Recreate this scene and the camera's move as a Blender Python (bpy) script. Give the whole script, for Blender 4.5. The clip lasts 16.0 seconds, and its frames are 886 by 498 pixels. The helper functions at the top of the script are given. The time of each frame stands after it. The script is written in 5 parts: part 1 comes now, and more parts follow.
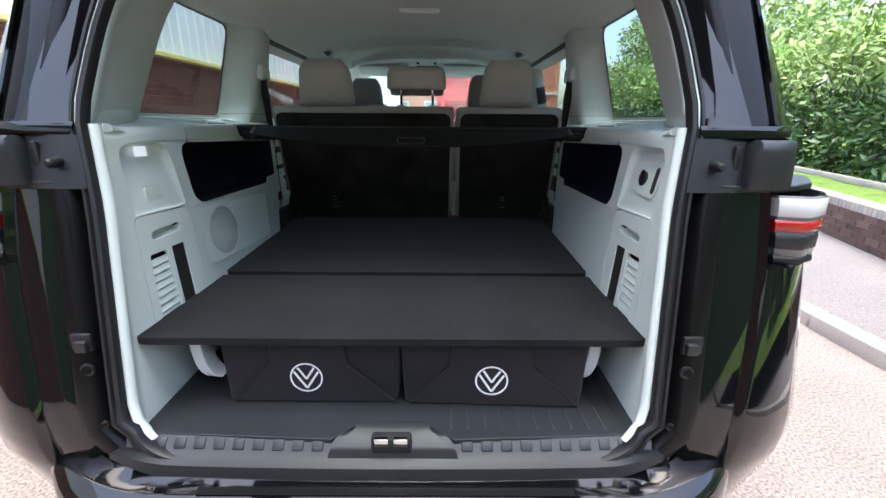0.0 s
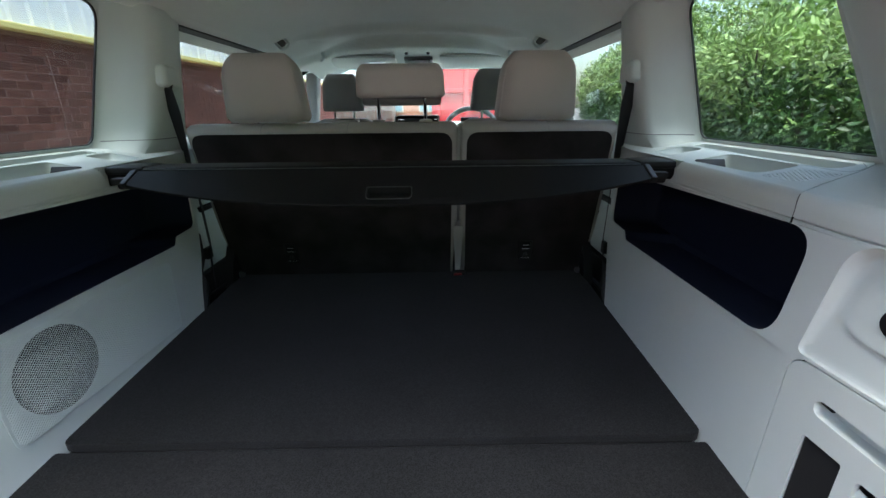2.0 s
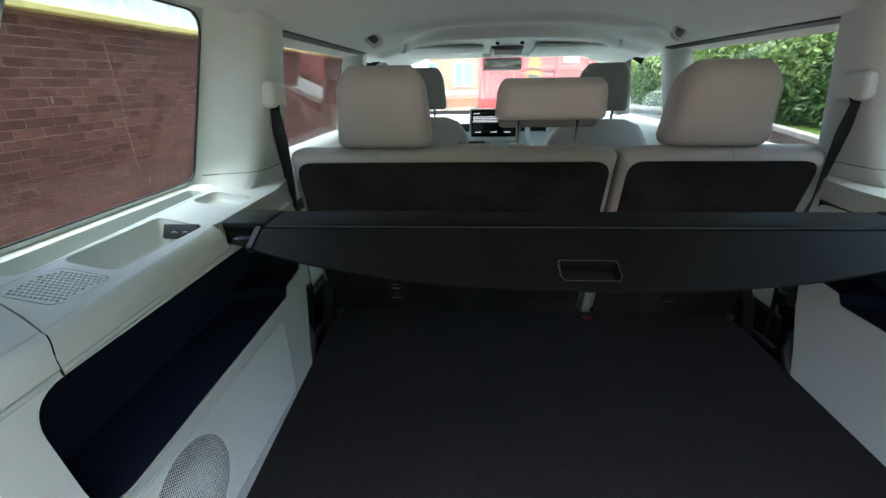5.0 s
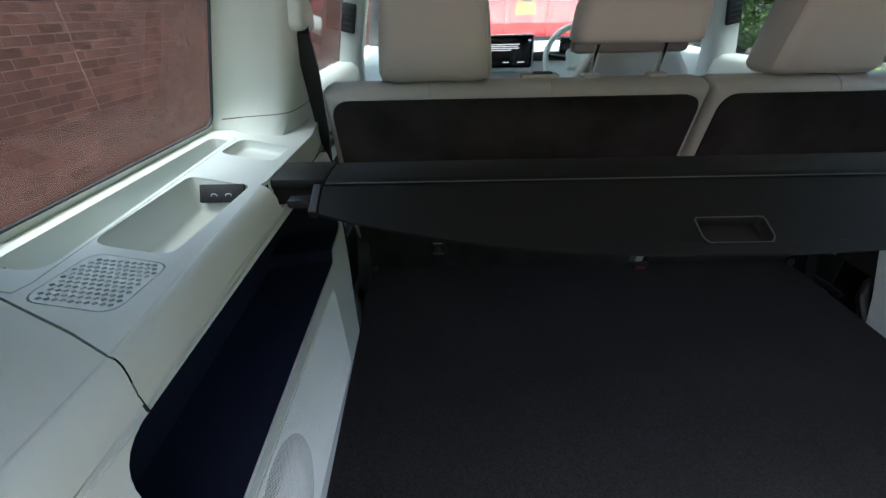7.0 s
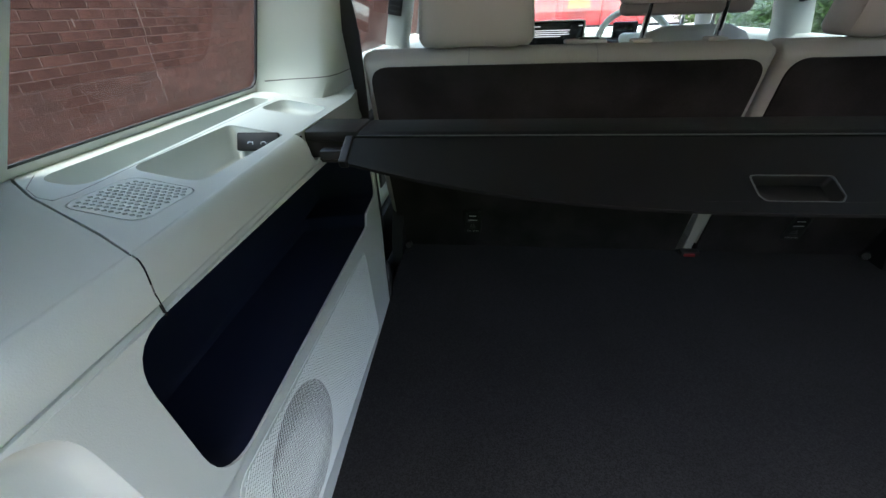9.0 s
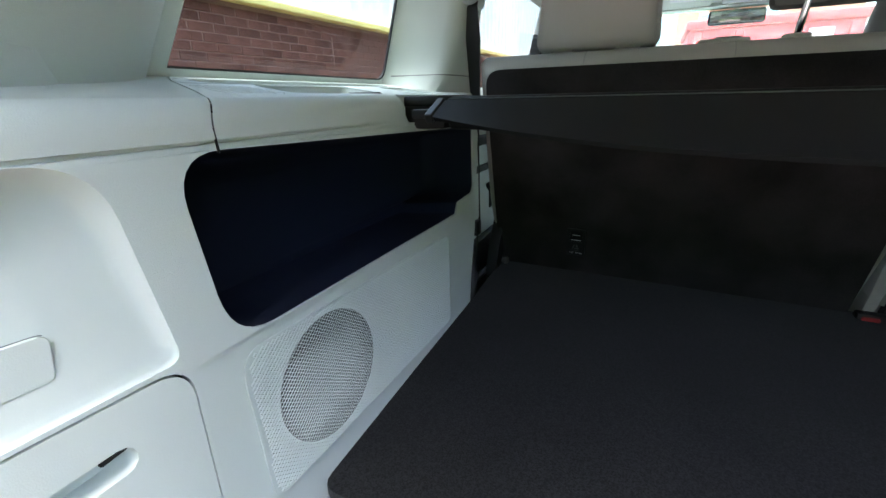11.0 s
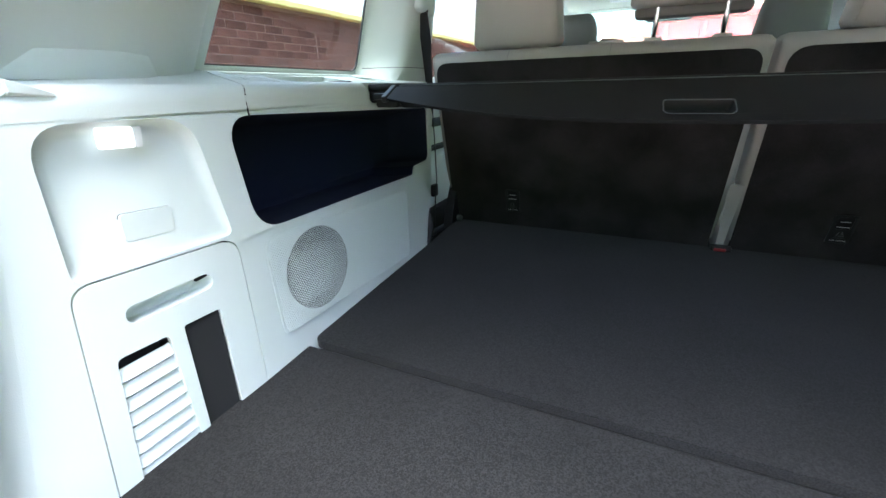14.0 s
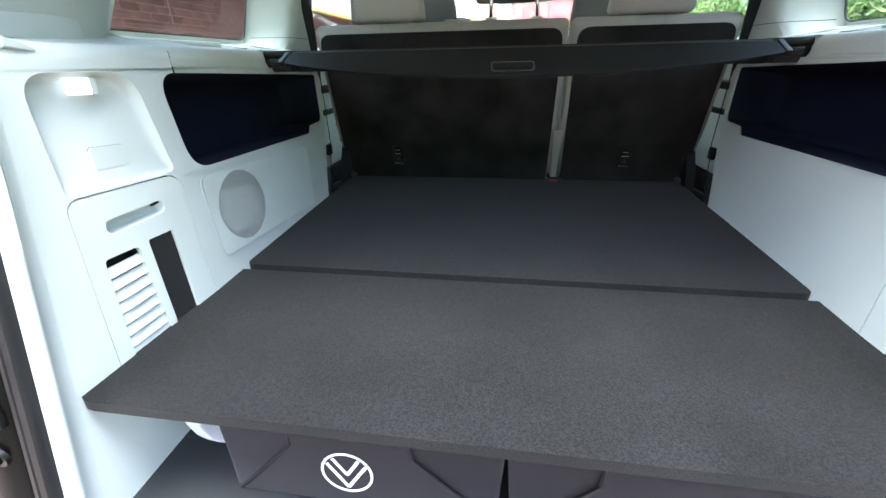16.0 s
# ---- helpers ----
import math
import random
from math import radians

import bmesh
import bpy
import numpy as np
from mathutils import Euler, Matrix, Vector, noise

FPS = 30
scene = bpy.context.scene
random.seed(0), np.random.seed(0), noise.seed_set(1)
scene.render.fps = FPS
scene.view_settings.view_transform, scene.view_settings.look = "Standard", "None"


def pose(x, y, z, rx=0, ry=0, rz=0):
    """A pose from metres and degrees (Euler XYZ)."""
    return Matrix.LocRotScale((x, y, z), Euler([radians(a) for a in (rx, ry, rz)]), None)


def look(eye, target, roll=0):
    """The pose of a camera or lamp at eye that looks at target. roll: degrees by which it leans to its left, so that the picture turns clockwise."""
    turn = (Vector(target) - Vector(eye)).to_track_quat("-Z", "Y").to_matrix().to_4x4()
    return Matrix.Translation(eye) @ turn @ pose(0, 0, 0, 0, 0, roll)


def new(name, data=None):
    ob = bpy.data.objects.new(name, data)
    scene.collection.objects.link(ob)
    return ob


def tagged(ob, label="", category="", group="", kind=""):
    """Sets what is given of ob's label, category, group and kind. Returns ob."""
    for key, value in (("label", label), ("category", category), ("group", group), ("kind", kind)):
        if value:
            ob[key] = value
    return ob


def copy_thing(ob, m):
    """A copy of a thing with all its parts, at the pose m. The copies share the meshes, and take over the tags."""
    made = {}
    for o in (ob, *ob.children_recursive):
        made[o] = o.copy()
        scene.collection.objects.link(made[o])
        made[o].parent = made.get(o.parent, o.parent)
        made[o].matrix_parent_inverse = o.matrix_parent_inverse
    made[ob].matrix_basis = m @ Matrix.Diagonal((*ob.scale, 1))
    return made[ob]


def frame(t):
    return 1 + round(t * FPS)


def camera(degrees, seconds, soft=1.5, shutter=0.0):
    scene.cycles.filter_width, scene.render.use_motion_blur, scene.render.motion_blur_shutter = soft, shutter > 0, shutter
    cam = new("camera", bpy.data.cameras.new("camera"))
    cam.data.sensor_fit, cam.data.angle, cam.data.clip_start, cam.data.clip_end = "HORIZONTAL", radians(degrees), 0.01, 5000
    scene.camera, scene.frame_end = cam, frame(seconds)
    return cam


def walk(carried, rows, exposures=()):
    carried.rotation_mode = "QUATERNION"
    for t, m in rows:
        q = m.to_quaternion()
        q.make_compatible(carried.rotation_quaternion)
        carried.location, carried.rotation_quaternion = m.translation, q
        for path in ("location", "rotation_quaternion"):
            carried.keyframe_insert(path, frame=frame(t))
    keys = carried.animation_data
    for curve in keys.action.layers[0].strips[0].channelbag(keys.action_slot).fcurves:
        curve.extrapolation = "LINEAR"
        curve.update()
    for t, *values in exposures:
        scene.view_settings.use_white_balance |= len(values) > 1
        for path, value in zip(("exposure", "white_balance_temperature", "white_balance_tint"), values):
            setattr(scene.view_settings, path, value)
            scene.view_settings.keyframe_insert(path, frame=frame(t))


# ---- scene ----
cam = camera(94.5, 16.0)
PATH = [
    (0, (0.115, 0.235, 1.38), (0.122, 2.145, 0.788), 0.4),
    (0.5, (0.099, 0.435, 1.407), (0.088, 2.327, 0.758), 0.1),
    (1, (0.15, 0.615, 1.448), (0.126, 2.499, 0.778), -0.0),
    (1.5, (0.164, 0.745, 1.484), (0.136, 2.626, 0.805), -0.3),
    (2, (0.108, 0.896, 1.487), (0.126, 2.787, 0.837), -0.6),
    (2.5, (0.083, 0.979, 1.494), (0.113, 2.878, 0.868), -0.6),
    (3, (0.058, 1.015, 1.497), (0.063, 2.92, 0.888), -0.5),
    (3.5, (0.002, 1.046, 1.524), (-0.067, 2.949, 0.913), -0.4),
    (4, (-0.063, 1.091, 1.563), (-0.215, 2.982, 0.93), -0.5),
    (6.5, (-0.371, 1.227, 1.62), (-0.399, 2.972, 0.642), -1.4),
    (7, (-0.4, 1.272, 1.589), (-0.418, 2.993, 0.57), -1.3),
    (7.5, (-0.42, 1.307, 1.569), (-0.444, 3.012, 0.523), -1.3),
    (8, (-0.43, 1.319, 1.562), (-0.486, 3.011, 0.498), -1.6),
    (8.5, (-0.421, 1.308, 1.553), (-0.532, 3.003, 0.497), -1.9),
    (9, (-0.38, 1.253, 1.523), (-0.599, 2.963, 0.509), -2.2),
    (9.5, (-0.326, 1.201, 1.486), (-0.714, 2.922, 0.544), -2.2),
    (10, (-0.267, 1.17, 1.436), (-0.833, 2.898, 0.603), -1.3),
    (12.5, (-0.315, 1.348, 1.317), (-1.311, 2.97, 0.703), -3.0),
    (13, (-0.256, 1.26, 1.338), (-1.201, 2.9, 0.691), -2.5),
    (13.5, (-0.16, 1.125, 1.357), (-1.038, 2.782, 0.661), -1.8),
    (14, (-0.083, 0.998, 1.351), (-0.866, 2.687, 0.619), -1.4),
    (14.5, (-0.054, 0.884, 1.341), (-0.717, 2.613, 0.586), -1.2),
    (15, (-0.043, 0.788, 1.341), (-0.579, 2.551, 0.563), -1.1),
    (15.5, (-0.031, 0.745, 1.336), (-0.429, 2.533, 0.535), -1.0),
    (16, (-0.004, 0.722, 1.327), (-0.291, 2.519, 0.497), -1.2),
]
EXPOSURES = [(0, 2.38, 6400, 12), (0.5, 2.45, 6400, 12), (1.5, 2.53, 6450, 14), (2.5, 2.85, 6500, 15), (3.5, 3.15, 6550, 15), (6.5, 3.18, 6700, 17), (9, 3.18, 6700, 17), (10, 3.2, 6650, 16), (12.5, 3.85, 6550, 16), (14.5, 3.88, 6450, 13), (16, 3.82, 6400, 12)]
walk(cam, [(t, look(eye, target, roll)) for t, eye, target, roll in PATH], EXPOSURES)

# ---- world and sun ----
from mathutils.geometry import tessellate_polygon

world = bpy.data.worlds.new("overcast_sky")
scene.world = world
world.use_nodes = True
wn = world.node_tree
sky = wn.nodes.new("ShaderNodeTexSky")
sky.sky_type = "NISHITA"
sky.sun_disc = False
sky.sun_elevation, sky.sun_rotation = radians(79), radians(182)
sky.air_density, sky.dust_density, sky.ozone_density = 1.2, 4.0, 1.0
wn.links.new(sky.outputs["Color"], wn.nodes["Background"].inputs["Color"])
wn.nodes["Background"].inputs["Strength"].default_value = 0.15
sun = new("sun", bpy.data.lights.new("sun", "SUN"))
sun.data.energy, sun.data.angle, sun.data.color = 1.0, radians(44), (0.95, 0.98, 1.0)
sun.matrix_world = look((0, 0, 0), (math.sin(radians(182)) * -0.19, math.cos(radians(182)) * -0.19, -0.98))


# ---- materials ----
def mat(name, col, rough=0.6, metal=0.0, grain=0.0, grain_size=400.0, vary=0.08, vary_size=3.0, coat=0.0, spec=0.5, rand=0.0, speck=0.0, speck_size=900.0, sheen=0.0):
    """A surface with broad tone variation, fine specks, fine relief and, for repeats, a shade of their own."""
    m = bpy.data.materials.new(name)
    m.use_nodes = True
    nt = m.node_tree
    b = nt.nodes["Principled BSDF"]
    b.inputs["Roughness"].default_value = rough
    b.inputs["Metallic"].default_value = metal
    b.inputs["Coat Weight"].default_value = coat
    b.inputs["Coat Roughness"].default_value = 0.04
    b.inputs["Specular IOR Level"].default_value = spec
    b.inputs["Sheen Weight"].default_value = sheen
    co = nt.nodes.new("ShaderNodeTexCoord")
    n1 = nt.nodes.new("ShaderNodeTexNoise")
    n1.inputs["Scale"].default_value = vary_size
    n1.inputs["Detail"].default_value = 5
    nt.links.new(co.outputs["Object"], n1.inputs["Vector"])
    mr = nt.nodes.new("ShaderNodeMapRange")
    mr.inputs["From Min"].default_value, mr.inputs["From Max"].default_value = 0.3, 0.7
    mr.inputs["To Min"].default_value, mr.inputs["To Max"].default_value = 1 - vary, 1 + vary
    nt.links.new(n1.outputs["Fac"], mr.inputs["Value"])
    value = mr.outputs["Result"]

    def times(a, bb):
        mm = nt.nodes.new("ShaderNodeMath")
        mm.operation = "MULTIPLY"
        nt.links.new(a, mm.inputs[0])
        nt.links.new(bb, mm.inputs[1])
        return mm.outputs[0]

    if speck:
        n3 = nt.nodes.new("ShaderNodeTexNoise")
        n3.inputs["Scale"].default_value = speck_size
        n3.inputs["Detail"].default_value = 2
        nt.links.new(co.outputs["Object"], n3.inputs["Vector"])
        m3 = nt.nodes.new("ShaderNodeMapRange")
        m3.inputs["From Min"].default_value, m3.inputs["From Max"].default_value = 0.35, 0.7
        m3.inputs["To Min"].default_value, m3.inputs["To Max"].default_value = 1 - speck, 1 + speck
        nt.links.new(n3.outputs["Fac"], m3.inputs["Value"])
        value = times(value, m3.outputs["Result"])
    if rand:
        oi = nt.nodes.new("ShaderNodeObjectInfo")
        ge = nt.nodes.new("ShaderNodeNewGeometry")
        ad = nt.nodes.new("ShaderNodeMath")
        ad.operation = "ADD"
        nt.links.new(oi.outputs["Random"], ad.inputs[0])
        nt.links.new(ge.outputs["Random Per Island"], ad.inputs[1])
        fr = nt.nodes.new("ShaderNodeMath")
        fr.operation = "FRACT"
        nt.links.new(ad.outputs[0], fr.inputs[0])
        m4 = nt.nodes.new("ShaderNodeMapRange")
        m4.inputs["To Min"].default_value, m4.inputs["To Max"].default_value = 1 - rand, 1 + rand
        nt.links.new(fr.outputs[0], m4.inputs["Value"])
        value = times(value, m4.outputs["Result"])
    mx = nt.nodes.new("ShaderNodeVectorMath")
    mx.operation = "SCALE"
    mx.inputs[0].default_value = col
    nt.links.new(value, mx.inputs["Scale"])
    nt.links.new(mx.outputs[0], b.inputs["Base Color"])
    if grain:
        n2 = nt.nodes.new("ShaderNodeTexNoise")
        n2.inputs["Scale"].default_value = grain_size
        n2.inputs["Detail"].default_value = 3
        nt.links.new(co.outputs["Object"], n2.inputs["Vector"])
        bu = nt.nodes.new("ShaderNodeBump")
        bu.inputs["Strength"].default_value = grain
        bu.inputs["Distance"].default_value = 0.6 / grain_size
        nt.links.new(n2.outputs["Fac"], bu.inputs["Height"])
        nt.links.new(bu.outputs["Normal"], b.inputs["Normal"])
        mr2 = nt.nodes.new("ShaderNodeMapRange")
        mr2.inputs["To Min"].default_value, mr2.inputs["To Max"].default_value = max(rough - 0.08, 0.02), min(rough + 0.08, 1)
        nt.links.new(n1.outputs["Fac"], mr2.inputs["Value"])
        nt.links.new(mr2.outputs["Result"], b.inputs["Roughness"])
    return m


def glow(name, col, strength):
    m = bpy.data.materials.new(name)
    m.use_nodes = True
    b = m.node_tree.nodes["Principled BSDF"]
    b.inputs["Base Color"].default_value = (*col, 1)
    b.inputs["Emission Color"].default_value = (*col, 1)
    b.inputs["Emission Strength"].default_value = strength
    return m


def glass(name, tint):
    m = bpy.data.materials.new(name)
    m.use_nodes = True
    nt = m.node_tree
    nt.nodes.remove(nt.nodes["Principled BSDF"])
    tr, gl = nt.nodes.new("ShaderNodeBsdfTransparent"), nt.nodes.new("ShaderNodeBsdfGlossy")
    tr.inputs["Color"].default_value = (*tint, 1)
    gl.inputs["Roughness"].default_value = 0.02
    fr, mix = nt.nodes.new("ShaderNodeLayerWeight"), nt.nodes.new("ShaderNodeMixShader")
    pw, ml = nt.nodes.new("ShaderNodeMath"), nt.nodes.new("ShaderNodeMapRange")
    pw.operation = "POWER"
    pw.inputs[1].default_value = 4.0
    ml.inputs["To Min"].default_value, ml.inputs["To Max"].default_value = 0.02, 0.32
    nt.links.new(fr.outputs["Facing"], pw.inputs[0])
    nt.links.new(pw.outputs[0], ml.inputs["Value"])
    nt.links.new(ml.outputs["Result"], mix.inputs[0])
    nt.links.new(tr.outputs[0], mix.inputs[1])
    nt.links.new(gl.outputs[0], mix.inputs[2])
    nt.links.new(mix.outputs[0], nt.nodes["Material Output"].inputs[0])
    return m


TRIM = mat("pale_grey_grained_plastic", (0.585, 0.635, 0.617), 0.55, grain=0.35, grain_size=900, vary=0.03)
TRIM_SMOOTH = mat("pale_grey_smooth_plastic", (0.585, 0.635, 0.617), 0.42, grain=0.1, grain_size=900, vary=0.03)
HEADLINER = mat("headliner_fabric", (0.665, 0.69, 0.645), 0.95, grain=0.3, grain_size=1500, vary=0.04, spec=0.1)
CARPET = mat("charcoal_carpet", (0.0130, 0.0130, 0.0137), 0.97, grain=0.3, grain_size=1400, vary=0.2, vary_size=6, spec=0.06, speck=0.5, speck_size=430, sheen=0.1)
SEAT_CARPET = mat("black_seat_back_carpet", (0.030, 0.0270, 0.0275), 0.97, grain=0.7, grain_size=1200, vary=0.4, vary_size=9, spec=0.1, speck=0.3)
LEATHER = mat("warm_grey_leatherette", (0.43, 0.412, 0.388), 0.5, grain=0.35, grain_size=1300, vary=0.04)
NAVY = mat("navy_pocket_felt", (0.0045, 0.0085, 0.026), 0.75, grain=0.3, grain_size=1200, vary=0.2, spec=0.3)
BLACK = mat("black_plastic", (0.007, 0.0074, 0.008), 0.5, grain=0.3, grain_size=900, vary=0.1)
COVER_CLOTH = mat("black_cover_vinyl", (0.0060, 0.0070, 0.0078), 0.6, grain=0.35, grain_size=1500, vary=0.12, spec=0.25)
WEBBING = mat("black_belt_webbing", (0.01, 0.01, 0.011), 0.7, grain=0.5, grain_size=1400)
RUBBER = mat("black_rubber_seal", (0.010, 0.010, 0.0115), 0.45, grain=0.15, grain_size=500, vary=0.12, vary_size=12)
PAINT = mat("gloss_black_paint", (0.004, 0.0042, 0.005), 0.05, vary=0.15, spec=0.5, coat=0.45)
STRIP = mat("black_gloss_strip", (0.003, 0.003, 0.003), 0.04, vary=0.1, spec=0.3)
JAMB = mat("satin_black_jamb_paint", (0.0052, 0.0050, 0.0055), 0.28, vary=0.2, vary_size=5, spec=0.22)
SHOULDER = mat("dark_grey_satin_plastic", (0.014, 0.0155, 0.018), 0.4, grain=0.2, grain_size=700, vary=0.1)
SILL = mat("dark_grey_sill_plastic", (0.017, 0.0195, 0.022), 0.45, grain=0.35, grain_size=800, vary=0.1)
BAG = mat("charcoal_box_fabric", (0.0118, 0.0102, 0.0132), 0.75, grain=0.5, grain_size=1500, vary=0.15, spec=0.3, sheen=0.1)
PIPING = mat("black_piping", (0.007, 0.007, 0.008), 0.6)
WHITE_PRINT = mat("white_print", (0.8, 0.8, 0.8), 0.6, vary=0.02)
WHITE_PLASTIC = mat("white_plastic", (0.72, 0.73, 0.73), 0.5, vary=0.03)
RIM_GREY = mat("mid_grey_edge_plastic", (0.09, 0.10, 0.105), 0.35, vary=0.05)
STEEL = mat("bare_steel", (0.55, 0.56, 0.57), 0.28, metal=1.0, vary=0.1)
CHROME = mat("chrome", (0.8, 0.8, 0.8), 0.08, metal=1.0, vary=0.02)
RED_TAB = mat("red_plastic", (0.25, 0.008, 0.012), 0.4)
LENS_RED = mat("red_lamp_lens", (0.35, 0.01, 0.01), 0.12, coat=0.6)
LENS_SMOKE = mat("smoked_lamp_lens", (0.12, 0.122, 0.128), 0.1, coat=0.5)
LENS_CLEAR = mat("clear_lamp_lens", (0.55, 0.56, 0.58), 0.1, coat=0.6)
SCREEN = mat("black_display", (0.004, 0.004, 0.005), 0.12)
DISH = mat("dark_grey_speaker_cloth", (0.007, 0.0075, 0.008), 0.9, grain=0.4, grain_size=900)
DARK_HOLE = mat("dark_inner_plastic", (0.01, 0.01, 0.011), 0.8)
FRONT_REST = mat("mid_grey_leatherette", (0.31, 0.302, 0.295), 0.5, grain=0.3, grain_size=1300)
DARK_SEAT = mat("dark_grey_leatherette", (0.16, 0.155, 0.15), 0.5, grain=0.3, grain_size=1300)
BRICK = mat("red_brown_brick", (0.140, 0.060, 0.045), 0.92, grain=0.8, grain_size=120, vary=0.22, vary_size=1.6, rand=0.24, speck=0.2, speck_size=90, spec=0.2)
PAINT_RUN = mat("pale_paint_run", (0.36, 0.25, 0.21), 0.8, vary=0.3, vary_size=12)
SOOT_BRICK = mat("sooty_brown_brick", (0.11, 0.07, 0.055), 0.92, grain=0.8, grain_size=120, vary=0.25, vary_size=3, rand=0.35)
MORTAR = mat("sooty_mortar", (0.25, 0.155, 0.125), 0.95, grain=0.5, grain_size=200, vary=0.2)
CLAD = mat("white_cladding", (0.80, 0.82, 0.83), 0.45, vary=0.04, vary_size=1)
YELLOW = mat("pale_yellow_flashing", (0.72, 0.62, 0.22), 0.5, vary=0.06)
ROAD = mat("worn_asphalt", (0.215, 0.180, 0.155), 0.92, grain=0.9, grain_size=70, vary=0.10, vary_size=2.2, speck=0.45, speck_size=85)
PAVE = mat("pavement_asphalt", (0.17, 0.155, 0.145), 0.92, grain=0.7, grain_size=90, vary=0.14, vary_size=0.9, speck=0.3, speck_size=80)
KERB = mat("concrete_kerb", (0.36, 0.33, 0.30), 0.9, grain=0.6, grain_size=90, vary=0.16, vary_size=2, rand=0.1)
GRASS = mat("mown_grass", (0.13, 0.22, 0.03), 0.9, grain=1.0, grain_size=60, vary=0.3, vary_size=4, speck=0.4, speck_size=40)
LEAF_DARK = mat("laurel_leaf", (0.052, 0.115, 0.028), 0.45, vary=0.25, vary_size=1.2, rand=0.5)
LEAF_LIGHT = mat("bright_leaf", (0.27, 0.39, 0.12), 0.5, vary=0.25, vary_size=0.9, rand=0.45)
BARK = mat("bark", (0.06, 0.045, 0.03), 0.95, grain=1.0, grain_size=40, vary=0.3)
FAR_BRICK = mat("orange_brick_facade", (0.50, 0.20, 0.11), 0.9, vary=0.1, vary_size=1.0, speck=0.15, speck_size=12)
FAR_STONE = mat("pale_band_course", (0.62, 0.55, 0.48), 0.85, vary=0.06)
FAR_GLASS = mat("pale_blue_window_glass", (0.20, 0.36, 0.42), 0.15, vary=0.15, spec=0.8)
RED_STEEL = mat("red_painted_steel", (0.58, 0.03, 0.035), 0.5, grain=0.3, grain_size=40, vary=0.12, vary_size=1.5)
ORANGE = mat("orange_paint", (0.7, 0.2, 0.01), 0.5, vary=0.15)
LAMP = glow("lamp_diffuser", (0.92, 0.96, 1.0), 0.09)
SCREEN_TEXT = glow("display_text", (0.75, 0.78, 0.82), 0.12)
GLASS_TINT = glass("tinted_glass", (0.61, 0.67, 0.655))
GLASS_GATE = glass("tailgate_glass", (0.66, 0.73, 0.715))
GLASS_CLEAR = glass("clear_glass", (0.84, 0.93, 0.90))

# ---- mesh helpers ----
PLACED = {}


def thing(name, at=(0, 0, 0), label="", category="", group="", kind=""):
    ob = tagged(new(name), label, category, group, kind)
    ob.location = at
    PLACED[ob.name] = Matrix.Translation(at)
    return ob


def link(name, me, material, parent=None, label="", category="", group="", kind="", bevel=0.0, segs=2, angle=35):
    me.materials.append(material)
    for p in me.polygons:
        p.use_smooth = True
    me.set_sharp_from_angle(angle=radians(angle))
    ob = tagged(new(name, me), label, category, group, kind)
    if parent:
        ob.parent = parent
        ob.matrix_parent_inverse = PLACED.get(parent.name, Matrix()).inverted()
    if bevel:
        mod = ob.modifiers.new("bevel", "BEVEL")
        mod.width, mod.segments, mod.limit_method, mod.angle_limit = bevel, segs, "ANGLE", radians(38)
        mod.harden_normals = True
    return ob


def part(name, bm, material, parent=None, label="", **kw):
    bmesh.ops.recalc_face_normals(bm, faces=bm.faces)
    me = bpy.data.meshes.new(name)
    bm.to_mesh(me)
    bm.free()
    return link(name, me, material, parent, label, **kw)


def rbox(bm, c, size, r=0.0, m=None, segs=2):
    """A box with rounded edges round c, turned by m."""
    made = bmesh.ops.create_cube(bm, size=1.0)["verts"]
    t = Matrix.Translation(c) @ (m or Matrix()) @ Matrix.Diagonal((*size, 1))
    bmesh.ops.transform(bm, matrix=t, verts=made)
    if r:
        edges = list({e for v in made for e in v.link_edges})
        bmesh.ops.bevel(bm, geom=edges, offset=r, segments=segs, profile=0.5, affect="EDGES")
    return bm


def box(c, size, r=0.0, m=None, segs=2):
    return rbox(bmesh.new(), c, size, r, m, segs)


def tube(bm, path, r, n=10, cap=True):
    """A round bar along a path of points; r may be one radius or one for each point."""
    pts = [Vector(p) for p in path]
    rr = r if isinstance(r, (list, tuple)) else [r] * len(pts)
    rings = []
    for i, p in enumerate(pts):
        d = (pts[min(i + 1, len(pts) - 1)] - pts[max(i - 1, 0)]).normalized()
        side = d.cross(Vector((0, 0, 1)))
        if side.length < 1e-3:
            side = d.cross(Vector((0, 1, 0)))
        side.normalize()
        up = side.cross(d)
        rings.append([bm.verts.new(p + rr[i] * (math.cos(a) * side + math.sin(a) * up)) for a in (2 * math.pi * k / n for k in range(n))])
    for a, b in zip(rings, rings[1:]):
        for k in range(n):
            bm.faces.new((a[k], a[(k + 1) % n], b[(k + 1) % n], b[k]))
    if cap:
        bm.faces.new(rings[0][::-1])
        bm.faces.new(rings[-1])
    return bm


def loft(bm, rings, closed=True, caps=True):
    vs = [[bm.verts.new(p) for p in ring] for ring in rings]
    n = len(vs[0])
    for a, b in zip(vs, vs[1:]):
        for k in range(n if closed else n - 1):
            bm.faces.new((a[k], a[(k + 1) % n], b[(k + 1) % n], b[k]))
    if caps and closed:
        bm.faces.new(vs[0][::-1])
        bm.faces.new(vs[-1])
    return bm


